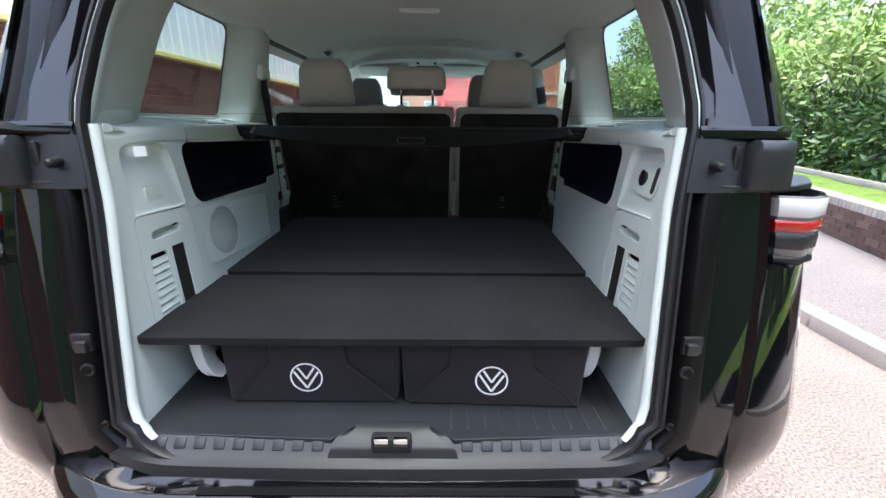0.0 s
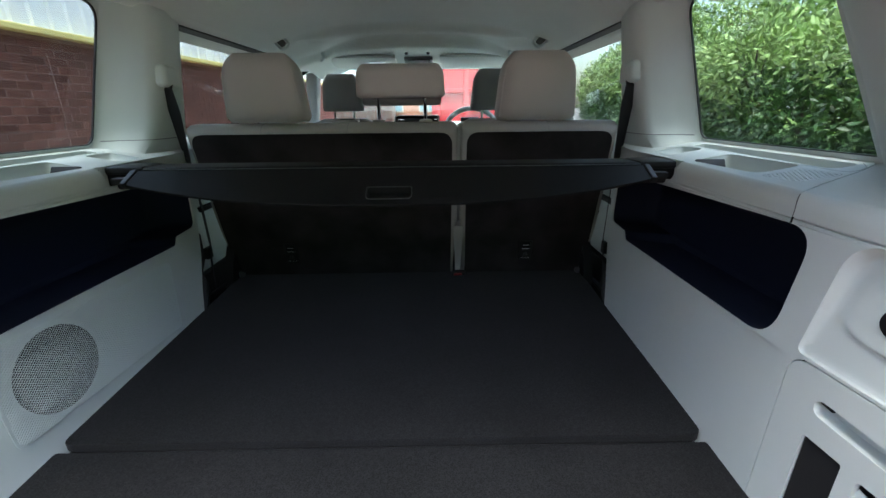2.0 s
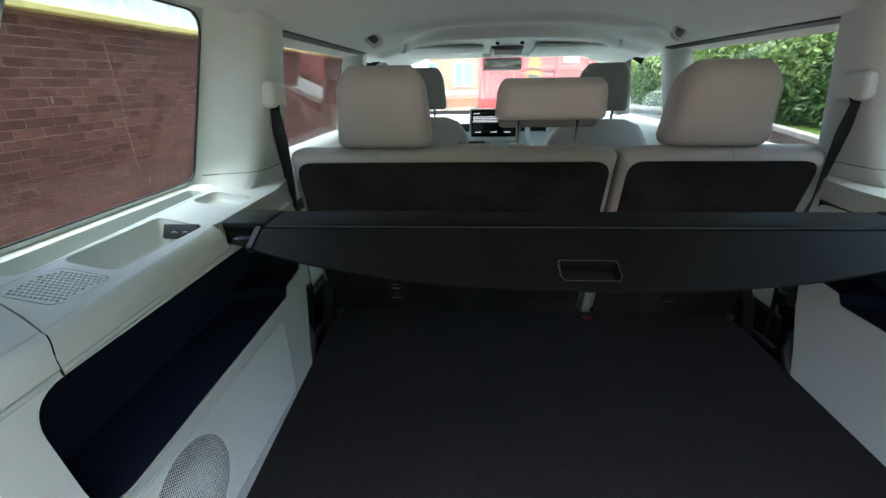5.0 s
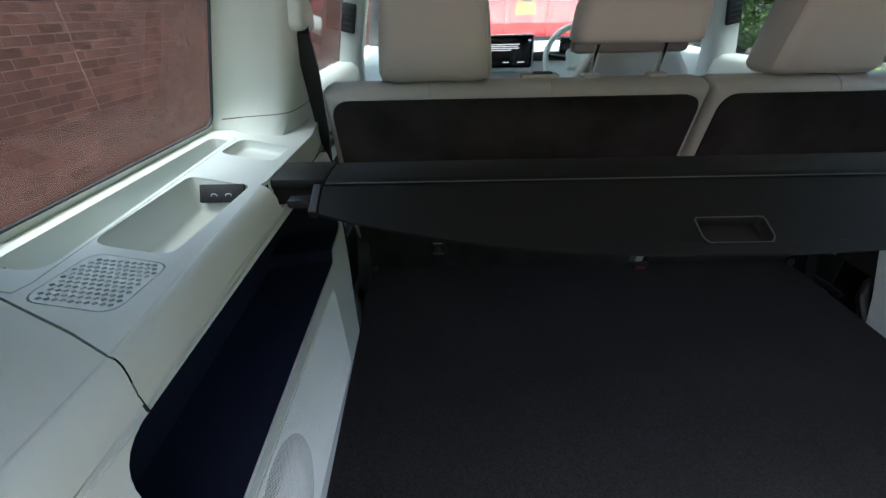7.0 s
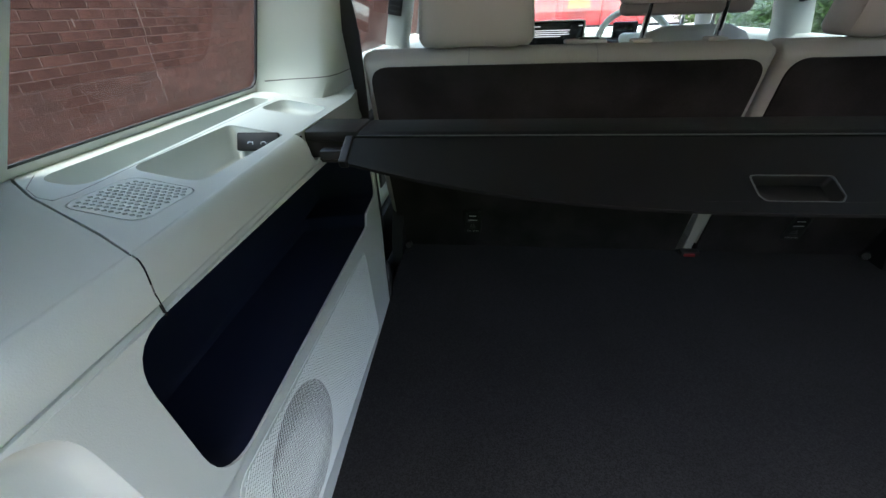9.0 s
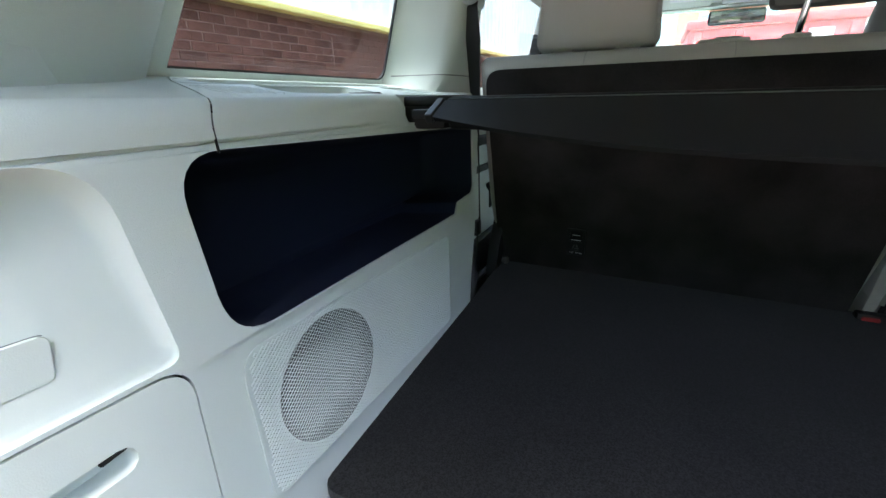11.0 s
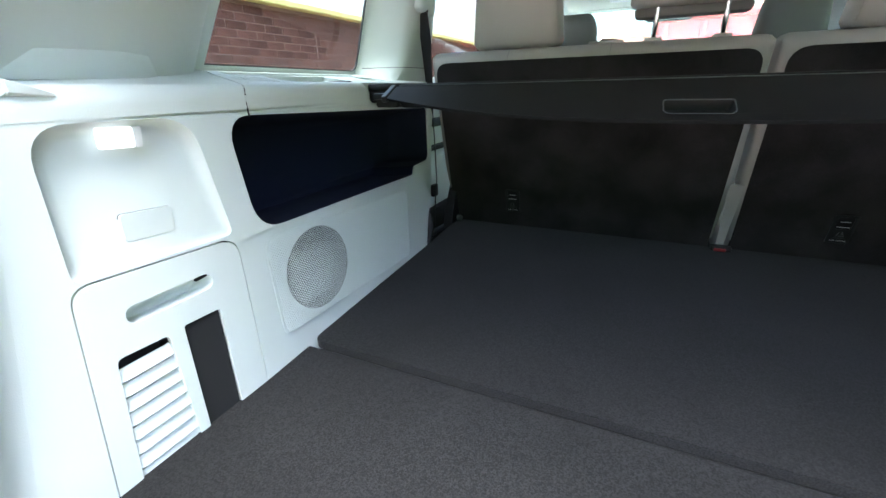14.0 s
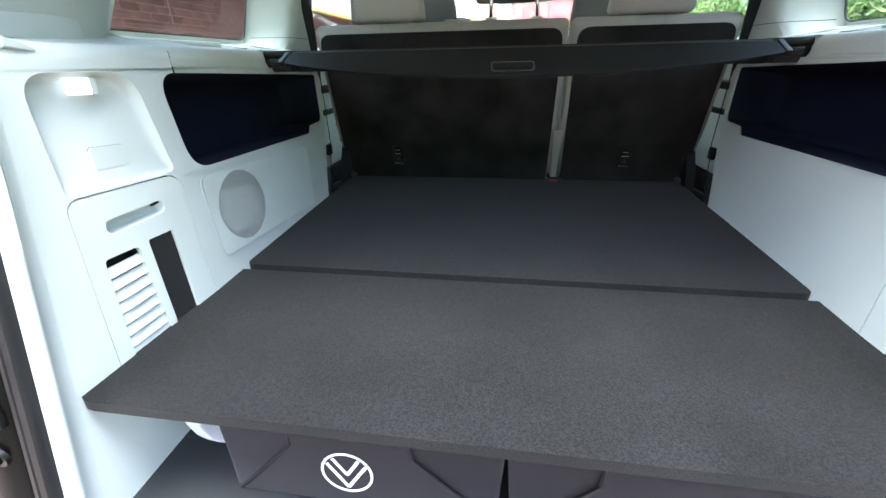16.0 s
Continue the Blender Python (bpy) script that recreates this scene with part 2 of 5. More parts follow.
def rounded(pts, r, n=5):
    """A polygon with its corners turned into arcs; r is one radius or one for each corner."""
    out = []
    k = len(pts)
    for i in range(k):
        rad = r[i] if isinstance(r, (list, tuple)) else r
        p, a, b = (Vector((*q, 0)) for q in (pts[i], pts[i - 1], pts[(i + 1) % k]))
        da, db = (a - p), (b - p)
        la, lb = da.length, db.length
        da.normalize(), db.normalize()
        half = da.angle(db) / 2
        t = min(rad / math.tan(half), 0.48 * la, 0.48 * lb)
        if t < 1e-5:
            out.append((p.x, p.y))
            continue
        s, e = p + da * t, p + db * t
        for j in range(n + 1):
            f = j / n
            q = (1 - f) ** 2 * s + 2 * f * (1 - f) * p + f * f * e
            out.append((q.x, q.y))
    return out


def plate(outer, holes, fn, depth, bm=None):
    """A sheet with an outline and holes in (u, v), mapped by fn(u, v, w), as thick as depth; the holes go through it."""
    bm = bm or bmesh.new()
    loops = [list(outer)] + [list(h) for h in holes]
    flat = [p for l in loops for p in l]
    front = [bm.verts.new(fn(u, v, 0)) for u, v in flat]
    back = [bm.verts.new(fn(u, v, depth)) for u, v in flat]
    for a, b, c in tessellate_polygon([[Vector((u, v, 0)) for u, v in l] for l in loops]):
        if len({a, b, c}) == 3:
            bm.faces.new((front[a], front[b], front[c]))
            bm.faces.new((back[c], back[b], back[a]))
    i = 0
    for l in loops:
        n = len(l)
        for k in range(n):
            a, b = i + k, i + (k + 1) % n
            bm.faces.new((front[a], front[b], back[b], back[a]))
        i += n
    return bm


def shrink(outline, f, dv=0.0, du=0.0):
    cu = sum(p[0] for p in outline) / len(outline)
    cv = sum(p[1] for p in outline) / len(outline)
    return [(cu + (u - cu) * f + du, cv + (v - cv) * f + dv) for u, v in outline]


def bowl(outline, fn, steps):
    """A recess under an outline: steps of (scale, depth or a function of (u, v)); the last one gets a floor."""
    bm = bmesh.new()
    rings = []
    for f, d in steps:
        rings.append([fn(u, v, d(u, v) if callable(d) else d) for u, v in shrink(outline, f)])
    vs = [[bm.verts.new(p) for p in r] for r in rings]
    n = len(outline)
    for a, b in zip(vs, vs[1:]):
        for k in range(n):
            bm.faces.new((a[k], a[(k + 1) % n], b[(k + 1) % n], b[k]))
    for a, b, c in tessellate_polygon([[Vector((u, v, 0)) for u, v in outline]]):
        if len({a, b, c}) == 3:
            bm.faces.new((vs[-1][a], vs[-1][b], vs[-1][c]))
    return bm


def ellipse(cu, cv, a, b, n=32, tilt=0.0):
    c, s = math.cos(tilt), math.sin(tilt)
    return [(cu + a * math.cos(t) * c - b * math.sin(t) * s, cv + a * math.cos(t) * s + b * math.sin(t) * c) for t in (2 * math.pi * k / n for k in range(n))]


def capsule(cu, cv, length, r, tilt=0.0, n=4):
    """An upright-cornered slot outline of total length."""
    out = []
    for end in (1, -1):
        for k in range(n + 1):
            a = -math.pi / 2 + math.pi * k / n + (0 if end > 0 else math.pi)
            out.append((end * (length / 2 - r) + r * math.cos(a), r * math.sin(a)))
    c, s = math.cos(tilt), math.sin(tilt)
    return [(cu + u * c - v * s, cv + u * s + v * c) for u, v in out]


# ---- side trim of the load space ----
FLOOR_Z, BOARD_Z, SHELF_Z = 0.70, 0.90, 1.372


def wall_x(z):
    return 0.593 + 0.105 * (z - 0.9)


def shelf_z(x):
    """Height of the shelf, which rises towards the window."""
    return 1.368 + 0.15 * (abs(x) - 0.685)


def aperture_y(z):
    return 1.035 + 0.235 * (z - 0.9) + 0.125 * max(0.0, z - 1.37)


def edge_x(z):
    """Half width of the tailgate opening."""
    return 0.593 + 0.07 * (z - 0.9) + 0.08 * max(z - 1.2, 0.0) - 0.03 * max(0.0, (0.77 - z) / 0.07) ** 2


REACH = 0.045  # depth of the strip over which the trim bends in


def inward(y, z):
    """How far the side trim bends in as it nears the tailgate opening."""
    d = wall_x(z) + 0.017 - edge_x(z)
    return d * max(0.0, 1 - max(0.0, y - aperture_y(z) - 0.012) / (REACH - 0.012)) ** 2


def on_wall(s):
    """Maps (y, z, depth into the wall) to the side s (-1 or 1)."""
    return lambda y, z, w=0.0: Vector((s * (wall_x(z) - inward(y, z) + 0.045 * max(0.0, y - 1.5) + w), y, z - 0.1 * w))


POCKET = rounded([(1.440, 1.320), (2.160, 1.297), (2.129, 1.150), (2.028, 1.147), (2.010, 1.125), (1.75, 1.133), (1.447, 1.141)], [0.045, 0.012, 0.03, 0.01, 0.012, 0.3, 0.055], 7)
RECESS = rounded([(1.208, 1.325), (1.386, 1.323), (1.400, 1.152), (1.195, 1.159)], [0.045, 0.05, 0.012, 0.012], 7)
HATCH = rounded([(1.188, 1.157), (1.404, 1.147), (1.381, 0.842), (1.144, 0.845)], [0.025, 0.03, 0.03, 0.03], 6)
HATCH_IN = shrink(HATCH, 0.986)


def side_wall(s):
    side = "left" if s < 0 else "right"
    fn = on_wall(s)
    wall = thing("wall_" + side, (s * 0.6, 1.5, FLOOR_Z), "pale grey grained plastic load space side trim with storage pocket", "wall trim", kind="structure")
    outer = [(aperture_y(z) + REACH, z) for z in np.linspace(0.69, 1.338, 14)]
    outer += [(1.4845, 1.338)]
    outer += rounded([(1.486, 1.338), (1.843, 1.338), (1.852, 1.322), (2.175, 1.314), (2.196, 1.28), (2.158, 1.18), (2.112, 1.06), (2.065, 0.97), (2.035, 0.90), (2.03, 0.66)], [0, 0.012, 0.012, 0.01, 0.02, 0.1, 0.1, 0.1, 0.03, 0], 5)
    holes = [POCKET, RECESS, HATCH]
    part("panel", plate(outer, holes, fn, 0.012), TRIM, wall, bevel=0.004)
    # rolled edge round the tailgate opening
    rings = []
    for z in np.linspace(0.694, 1.372, 18):
        x, y = wall_x(z) - inward(aperture_y(z), z), aperture_y(z)
        rings.append([(s * (wall_x(z) - inward(y + dy, z)), y + dy, z) for dy in (0.012 + f * (REACH - 0.012) for f in (1.02, 0.8, 0.6, 0.4, 0.2))] + [(s * (x + 0.013 * (1 - math.cos(a))), y + 0.012 - 0.014 * math.sin(a), z) for a in np.linspace(0, math.pi / 2, 7)] + [(s * (x + 0.017), y + 0.0, z), (s * (x + 0.020), y + 0.03, z)])
    part("edge_roll", loft(bmesh.new(), rings, closed=False), TRIM, wall, angle=60)
    # navy storage pocket
    bm = bowl(POCKET, fn, [(1.0, 0.004), (0.992, 0.02), (0.985, 0.09), (0.95, 0.125), (0.9, 0.135)])
    part("pocket", bm, NAVY, wall, "navy blue felt-lined storage pocket", angle=60)
    # groove between the two trim mouldings
    bm = bmesh.new()
    for z0, z1 in ((1.316, 1.338),):
        rbox(bm, fn(1.4852, 0.5 * (z0 + z1), 0.0005), (0.0020, 0.0016, z1 - z0), 0, Matrix.Rotation(s * 0.105, 4, "Y"))
    part("joint_groove", bm, DARK_HOLE, wall)
    # shallow arched recess over the hatch
    dep = lambda f: (lambda y, z: 0.004 + f * 0.017 * min(1, max(0.0, (z - 1.14) / 0.15)))
    part("arched_recess", bowl(RECESS, fn, [(1.0, 0.0015), (0.985, dep(0.12)), (0.96, dep(0.42)), (0.93, dep(0.75)), (0.89, dep(0.95)), (0.82, dep(1.0)), (0.6, dep(1.02)), (0.3, dep(1.02)), (0.03, dep(1.02))]), TRIM_SMOOTH, wall, angle=60)
    # removable hatch with louvres, grip slot and strap
    slot = capsule(1.288, 1.1010, 0.118, 0.0112, 0.0, 6)
    vent = rounded([(1.204, 1.058), (1.267, 1.055), (1.260, 0.872), (1.177, 0.872)], 0.008, 4)
    strap = rounded([(1.288, 1.057), (1.344, 1.055), (1.329, 0.862), (1.273, 0.862)], 0.004, 3)
    hatch = part("hatch", plate(HATCH_IN, [slot, vent, strap], fn, 0.008), TRIM, wall, "removable hatch with louvres", bevel=0.0025)
    part("hatch_backing", plate(shrink(HATCH, 1.03), [], lambda u, v, w: fn(u, v, 0.032 + w), 0.003), DARK_HOLE, wall)
    part("grip_slot", bowl(slot, fn, [(1.0, 0.002), (0.985, 0.008), (0.95, 0.018), (0.86, 0.024)]), TRIM_SMOOTH, hatch, angle=60)
    # dark sliver standing in for the shade at the slot's end
    part("slot_gap", plate(capsule(1.334, 1.1085, 0.020, 0.0020, 0.1, 3), [], lambda u, v, w: fn(u, v, 0.0035 + w), 0.003), DARK_HOLE, hatch)
    part("vent_backing", bowl(vent, fn, [(1.0, 0.006), (1.0, 0.03)]), DARK_HOLE, hatch)
    for k in range(8):
        z = 1.0355 - k * 0.0195
        f = (1.055 - z) / 0.18
        y0, y1 = 1.2065 - 0.027 * f, 1.2650 - 0.006 * f
        rings = []
        for y in (y0 - 0.002, y0 + 0.004, y1 - 0.004, y1 + 0.002):
            end = 0.0016 if y < y0 or y > y1 else 0.0
            rings.append([fn(y, z + dz, w + end) for dz, w in ((-0.0080, 0.0010), (-0.0082, 0.0036), (0.0066, 0.0080), (0.0078, 0.0074), (0.0078, 0.0052))])
        part("louvre", loft(bmesh.new(), rings), TRIM_SMOOTH, hatch)
    bm = bowl(strap, fn, [(1.0, 0.004), (1.0, 0.012)])
    part("strap_recess", bm, DARK_HOLE, hatch)
    rings = [[fn(1.2900 - 0.015 * f + e, 1.0545 - 0.19 * f, w) for e, w in ((0, 0.006), (0, 0.0035), (0.052, 0.0035), (0.052, 0.006))] for f in (0, 0.35, 0.7, 0.72, 1.0)]
    part("retaining_strap", loft(bmesh.new(), rings), WEBBING, hatch, "black webbing strap")
    # coat-hook cover
    part("hook_cover", plate(ellipse(1.198, 1.3625, 0.0125, 0.0105, 20), [], fn, -0.0015), TRIM_SMOOTH, wall)
    bm = loft(bmesh.new(), [[fn(1.208, 1.353, 0.002), fn(1.208, 1.370, 0.002), fn(1.209, 1.368, -0.006), fn(1.209, 1.356, -0.005)], [fn(1.248, 1.351, 0.001), fn(1.248, 1.356, 0.001), fn(1.248, 1.355, -0.001), fn(1.248, 1.352, -0.001)]])
    part("hook", bm, TRIM_SMOOTH, wall, bevel=0.001)
    # shelf along the window
    fs = lambda u, v, w=0.0: Vector((s * u, v, shelf_z(u) - w))
    tray = rounded([(0.691, 1.640), (0.777, 1.647), (0.776, 1.846), (0.687, 1.838)], [0.02, 0.022, 0.012, 0.012], 5)
    groove = rounded([(0.780, 1.591), (0.830, 1.591), (0.829, 2.024), (0.797, 2.024)], [0.022, 0.022, 0.012, 0.012], 6)
    cup = rounded([(0.691, 1.944), (0.784, 1.954), (0.781, 2.042), (0.689, 2.030)], 0.02, 5)
    grl = rounded([(0.686, 1.545), (0.767, 1.550), (0.761, 1.632), (0.683, 1.625)], [0.018, 0.016, 0.018, 0.014], 6)
    lip = lambda y: wall_x(1.338) + 0.045 * max(0, y - 1.5)
    edge = [(lip(1.5) + 0.021, 1.5005), (lip(1.84) + 0.021, 1.843), (0.672, 1.862), (0.674, 2.12), (0.70, 2.30), (0.86, 2.30), (0.86, 1.602), (0.842, 1.584), (0.80, 1.560), (0.74, 1.536), (0.70, 1.520)]
    for ya, yb, ka, kb, nm in ((aperture_y(1.36) + 0.012, 1.4845, 0.0, 0.0135, "rear_edge_round"), (1.4862, 1.843, 0.0135, 0.0, "edge_round")):
        rings = []
        for f in np.linspace(0, 1, 7):
            ring = []
            y = ya + (yb - ya) * f
            ring.append((s * (wall_x(1.328) + 0.045 * max(0, y - 1.5) - 0.0006), y, 1.328))
            for a in np.linspace(0, math.pi / 2, 10):
                y = ya + (yb - ya) * f + (ka + (kb - ka) * f) * math.sin(a) ** 2
                x = lip(y) - 0.0006 + 0.022 * (1 - math.cos(a))
                ring.append((s * x, y, 1.3375 + (shelf_z(x) + 0.0005 - 1.3375) * math.sin(a)))
            x, y = abs(ring[-1][0]) + 0.004, ring[-1][1]
            rings.append(ring + [(s * x, y, shelf_z(x) - 0.004)])
        part(nm, loft(bmesh.new(), rings, closed=False), TRIM, wall, angle=60)
    part("shelf", plate(edge, [tray, groove, cup, grl], fs, 0.006), TRIM, wall, bevel=0.0018)
    back = [(lip(1.4) + 0.021, 1.4985), (0.70, 1.5175), (0.74, 1.5335), (0.80, 1.5575), (0.843, 1.5815), (0.86, 1.599), (0.86, 1.25), (0.70, 1.19), (lip(1.4) + 0.021, 1.165)]
    part("rear_shoulder", plate(back, [], fs, 0.006), TRIM, wall)
    # dark sheet under the shelf joint, added as the shade in the gap
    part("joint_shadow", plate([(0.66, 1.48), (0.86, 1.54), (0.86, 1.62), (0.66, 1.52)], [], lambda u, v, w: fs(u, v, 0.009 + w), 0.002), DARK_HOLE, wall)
    rings = [[(s * (x + 0.03 * (1.372 - z)), y, z) for z in (1.3655, 1.345, 1.318)] for x, y in ((0.664, 1.845), (0.671, 1.862), (0.674, 2.12), (0.70, 2.30))]
    part("shelf_riser", loft(bmesh.new(), rings, closed=False), TRIM, wall)
    part("tray", bowl(tray, fs, [(1.0, 0.003), (0.97, 0.012), (0.88, 0.045), (0.80, 0.05)]), TRIM_SMOOTH, wall, angle=60)
    part("pen_groove", bowl(groove, fs, [(1.0, 0.001), (0.997, 0.006), (0.99, 0.04), (0.98, 0.054), (0.95, 0.058)]), TRIM_SMOOTH, wall, angle=60)
    line = [(0.838, 1.600), (0.818, 1.572), (0.796, 1.560), (0.779, 1.559), (0.775, 1.575), (0.783, 1.82), (0.790, 2.035), (0.80, 2.045)]
    part("insert_joint", tube(bmesh.new(), [fs(u, v, 0.0004) for u, v in line], 0.0007, 5), RIM_GREY, wall)
    part("cup_recess", bowl(cup, fs, [(1.0, 0.003), (0.95, 0.014), (0.85, 0.018)]), TRIM_SMOOTH, wall, angle=60)
    dots = []
    gin = shrink(grl, 0.97)
    for i in range(-10, 11):
        for j in range(-9, 10):
            u, v = 0.725 + i * 0.0066 + (j % 2) * 0.0033, 1.588 + j * 0.0064
            inside = sum((a[1] > v) != (b[1] > v) and u < (b[0] - a[0]) * (v - a[1]) / (b[1] - a[1]) + a[0] for a, b in zip(shrink(gin, 0.9), shrink(gin, 0.9)[1:] + shrink(gin, 0.9)[:1])) % 2
            if inside:
                dots.append(capsule(u, v, 0.0058, 0.0022, 0.0, 2))
    part("speaker_grille", plate(gin, dots, fs, 0.003), TRIM_SMOOTH, wall, "perforated oval tweeter grille")
    part("grille_backing", plate(shrink(grl, 1.05), [], lambda u, v, w: fs(u, v, 0.022 + w), 0.002), DARK_HOLE, wall)
    return wall, fn, fs


wall_left, fl, fsl = side_wall(-1)
wall_right, frr, fsr = side_wall(1)

# left: woven speaker mesh, lamp, blank cap, socket plate
MESH = rounded([(1.447, 1.128), (1.960, 1.096), (1.922, 0.918), (1.441, 0.950)], [0.032, 0.014, 0.018, 0.018], 6)


def inside(poly, u, v):
    c = False
    for a, b in zip(poly, poly[1:] + poly[:1]):
        if (a[1] > v) != (b[1] > v) and u < (b[0] - a[0]) * (v - a[1]) / (b[1] - a[1]) + a[0]:
            c = not c
    return c


def mesh_grille():
    part("mesh_rim", plate(MESH, [shrink(MESH, 0.988)], lambda u, v, w: fl(u, v, -0.0008 + w), 0.0012), TRIM_SMOOTH, wall_left)
    part("speaker_dish", plate(ellipse(1.5625, 1.0325, 0.0885, 0.0785, 48), [], lambda u, v, w: fl(u, v, -0.0008 + w), 0.0006), DISH, wall_left, "dark round loudspeaker behind the mesh")
    verts, faces = [], []
    lim = shrink(MESH, 0.982)
    for du, dv in ((0.0034, 0.0025), (0.0034, -0.0025)):
        ln = math.hypot(du, dv)
        nu, nv = -dv / ln * 0.00047, du / ln * 0.00047
        for k in range(-45, 90):
            u0, v0 = 1.43 + k * 0.0068, 0.905 if dv > 0 else 1.13
            for j in range(92):
                ua, va = u0 + du * j, v0 + dv * j
                ub, vb = ua + du, va + dv
                if inside(lim, ua, va) and inside(lim, ub, vb):
                    i = len(verts)
                    lift = 0.0015
                    for (u, v), e in (((ua, va), 1), ((ub, vb), 1)):
                        verts += [fl(u + nu, v + nv, -0.0004), fl(u, v, -lift), fl(u - nu, v - nv, -0.0004)]
                    faces += [(i, i + 1, i + 4, i + 3), (i + 1, i + 2, i + 5, i + 4)]
    me = bpy.data.meshes.new("speaker_mesh")
    me.from_pydata(verts, [], faces)
    link("speaker_mesh", me, TRIM_SMOOTH, wall_left, "pale grey woven speaker mesh", kind="stuff")


mesh_grille()
lamp = thing("cargo_lamp", (-0.63, 1.295, 1.30), "lit white load space lamp set in the side trim", "lamp", kind="")
part("diffuser", plate(rounded([(1.275, 1.3185), (1.315, 1.3170), (1.311, 1.2925), (1.272, 1.2945)], 0.004), [], lambda u, v, w: fl(u, v, 0.008 + w), 0.004), LAMP, lamp, bevel=0.001)
part("lamp_housing", plate(rounded([(1.3155, 1.3170), (1.325, 1.3160), (1.320, 1.2920), (1.3115, 1.2925)], 0.003), [], lambda u, v, w: fl(u, v, 0.008 + w), 0.004), WHITE_PLASTIC, lamp, bevel=0.001)
cap_o = rounded([(1.265, 1.2195), (1.331, 1.2150), (1.325, 1.1815), (1.262, 1.1840)], 0.007, 4)
part("blanking_cap", plate(shrink(cap_o, 0.966), [], lambda u, v, w: fl(u, v, 0.008 + w), 0.008), TRIM, wall_left, "blank rectangular cap", bevel=0.001)
part("cap_gap", plate(cap_o, [], lambda u, v, w: fl(u, v, 0.0125 + w), 0.006), RIM_GREY, wall_left)
for sgn, fs in ((-1, fsl), (1, fsr)):
    w = wall_left if sgn < 0 else wall_right
    bm = box((sgn * 0.728, 1.8330, 1.3585), (0.066, 0.008, 0.027), 0.002, Matrix.Rotation(radians(-28), 4, "X"))
    sp = part("usb_socket_plate", bm, BLACK, w, "black plate with two charging sockets")
    if sgn < 0:
        for dx in (-0.011, 0.010):
            bm = plate(capsule(0, 0, 0.0095, 0.0024, 0), [capsule(0, 0, 0.0078, 0.0015, 0)], lambda u, v, ww: Vector((-0.728 + dx + u, 1.8285 - ww + 0.5 * v, 1.3575 + v)), 0.0006)
            part("socket_rim", bm, STEEL, sp)

# right: 12-volt socket and slot in a raised oval pad
def recess_floor(z):
    return 0.004 + 0.017 * min(1, max(0.0, (z - 1.14) / 0.15))


pad = rounded([(1.226, 1.300), (1.360, 1.285), (1.366, 1.210), (1.230, 1.198)], 0.028, 6)
part("socket_pad", plate(pad, [], lambda u, v, w: frr(u, v, recess_floor(v) - 0.004 + w), 0.007), TRIM_SMOOTH, wall_right)
bm = plate(ellipse(1.308, 1.2440, 0.0195, 0.0185, 24), [], lambda u, v, w: frr(u, v, 0.0075 + w), 0.010)
sock = part("power_socket", bm, BLACK, wall_right, "black round power socket cap", bevel=0.002)
part("cap_tab", plate(capsule(1.309, 1.2595, 0.02, 0.006, 0.0), [], lambda u, v, w: frr(u, v, 0.0055 + w), 0.004), BLACK, sock, bevel=0.001)
part("shade_slot", plate(capsule(1.249, 1.2455, 0.066, 0.0085, 1.48, 6), [], lambda u, v, w: frr(u, v, recess_floor(v) - 0.0048 + w), 0.004), DARK_HOLE, wall_right)

# ---- pillars, window frames and glass ----


def belt_x(z):
    return 0.846 - 0.21 * (z - 1.40)


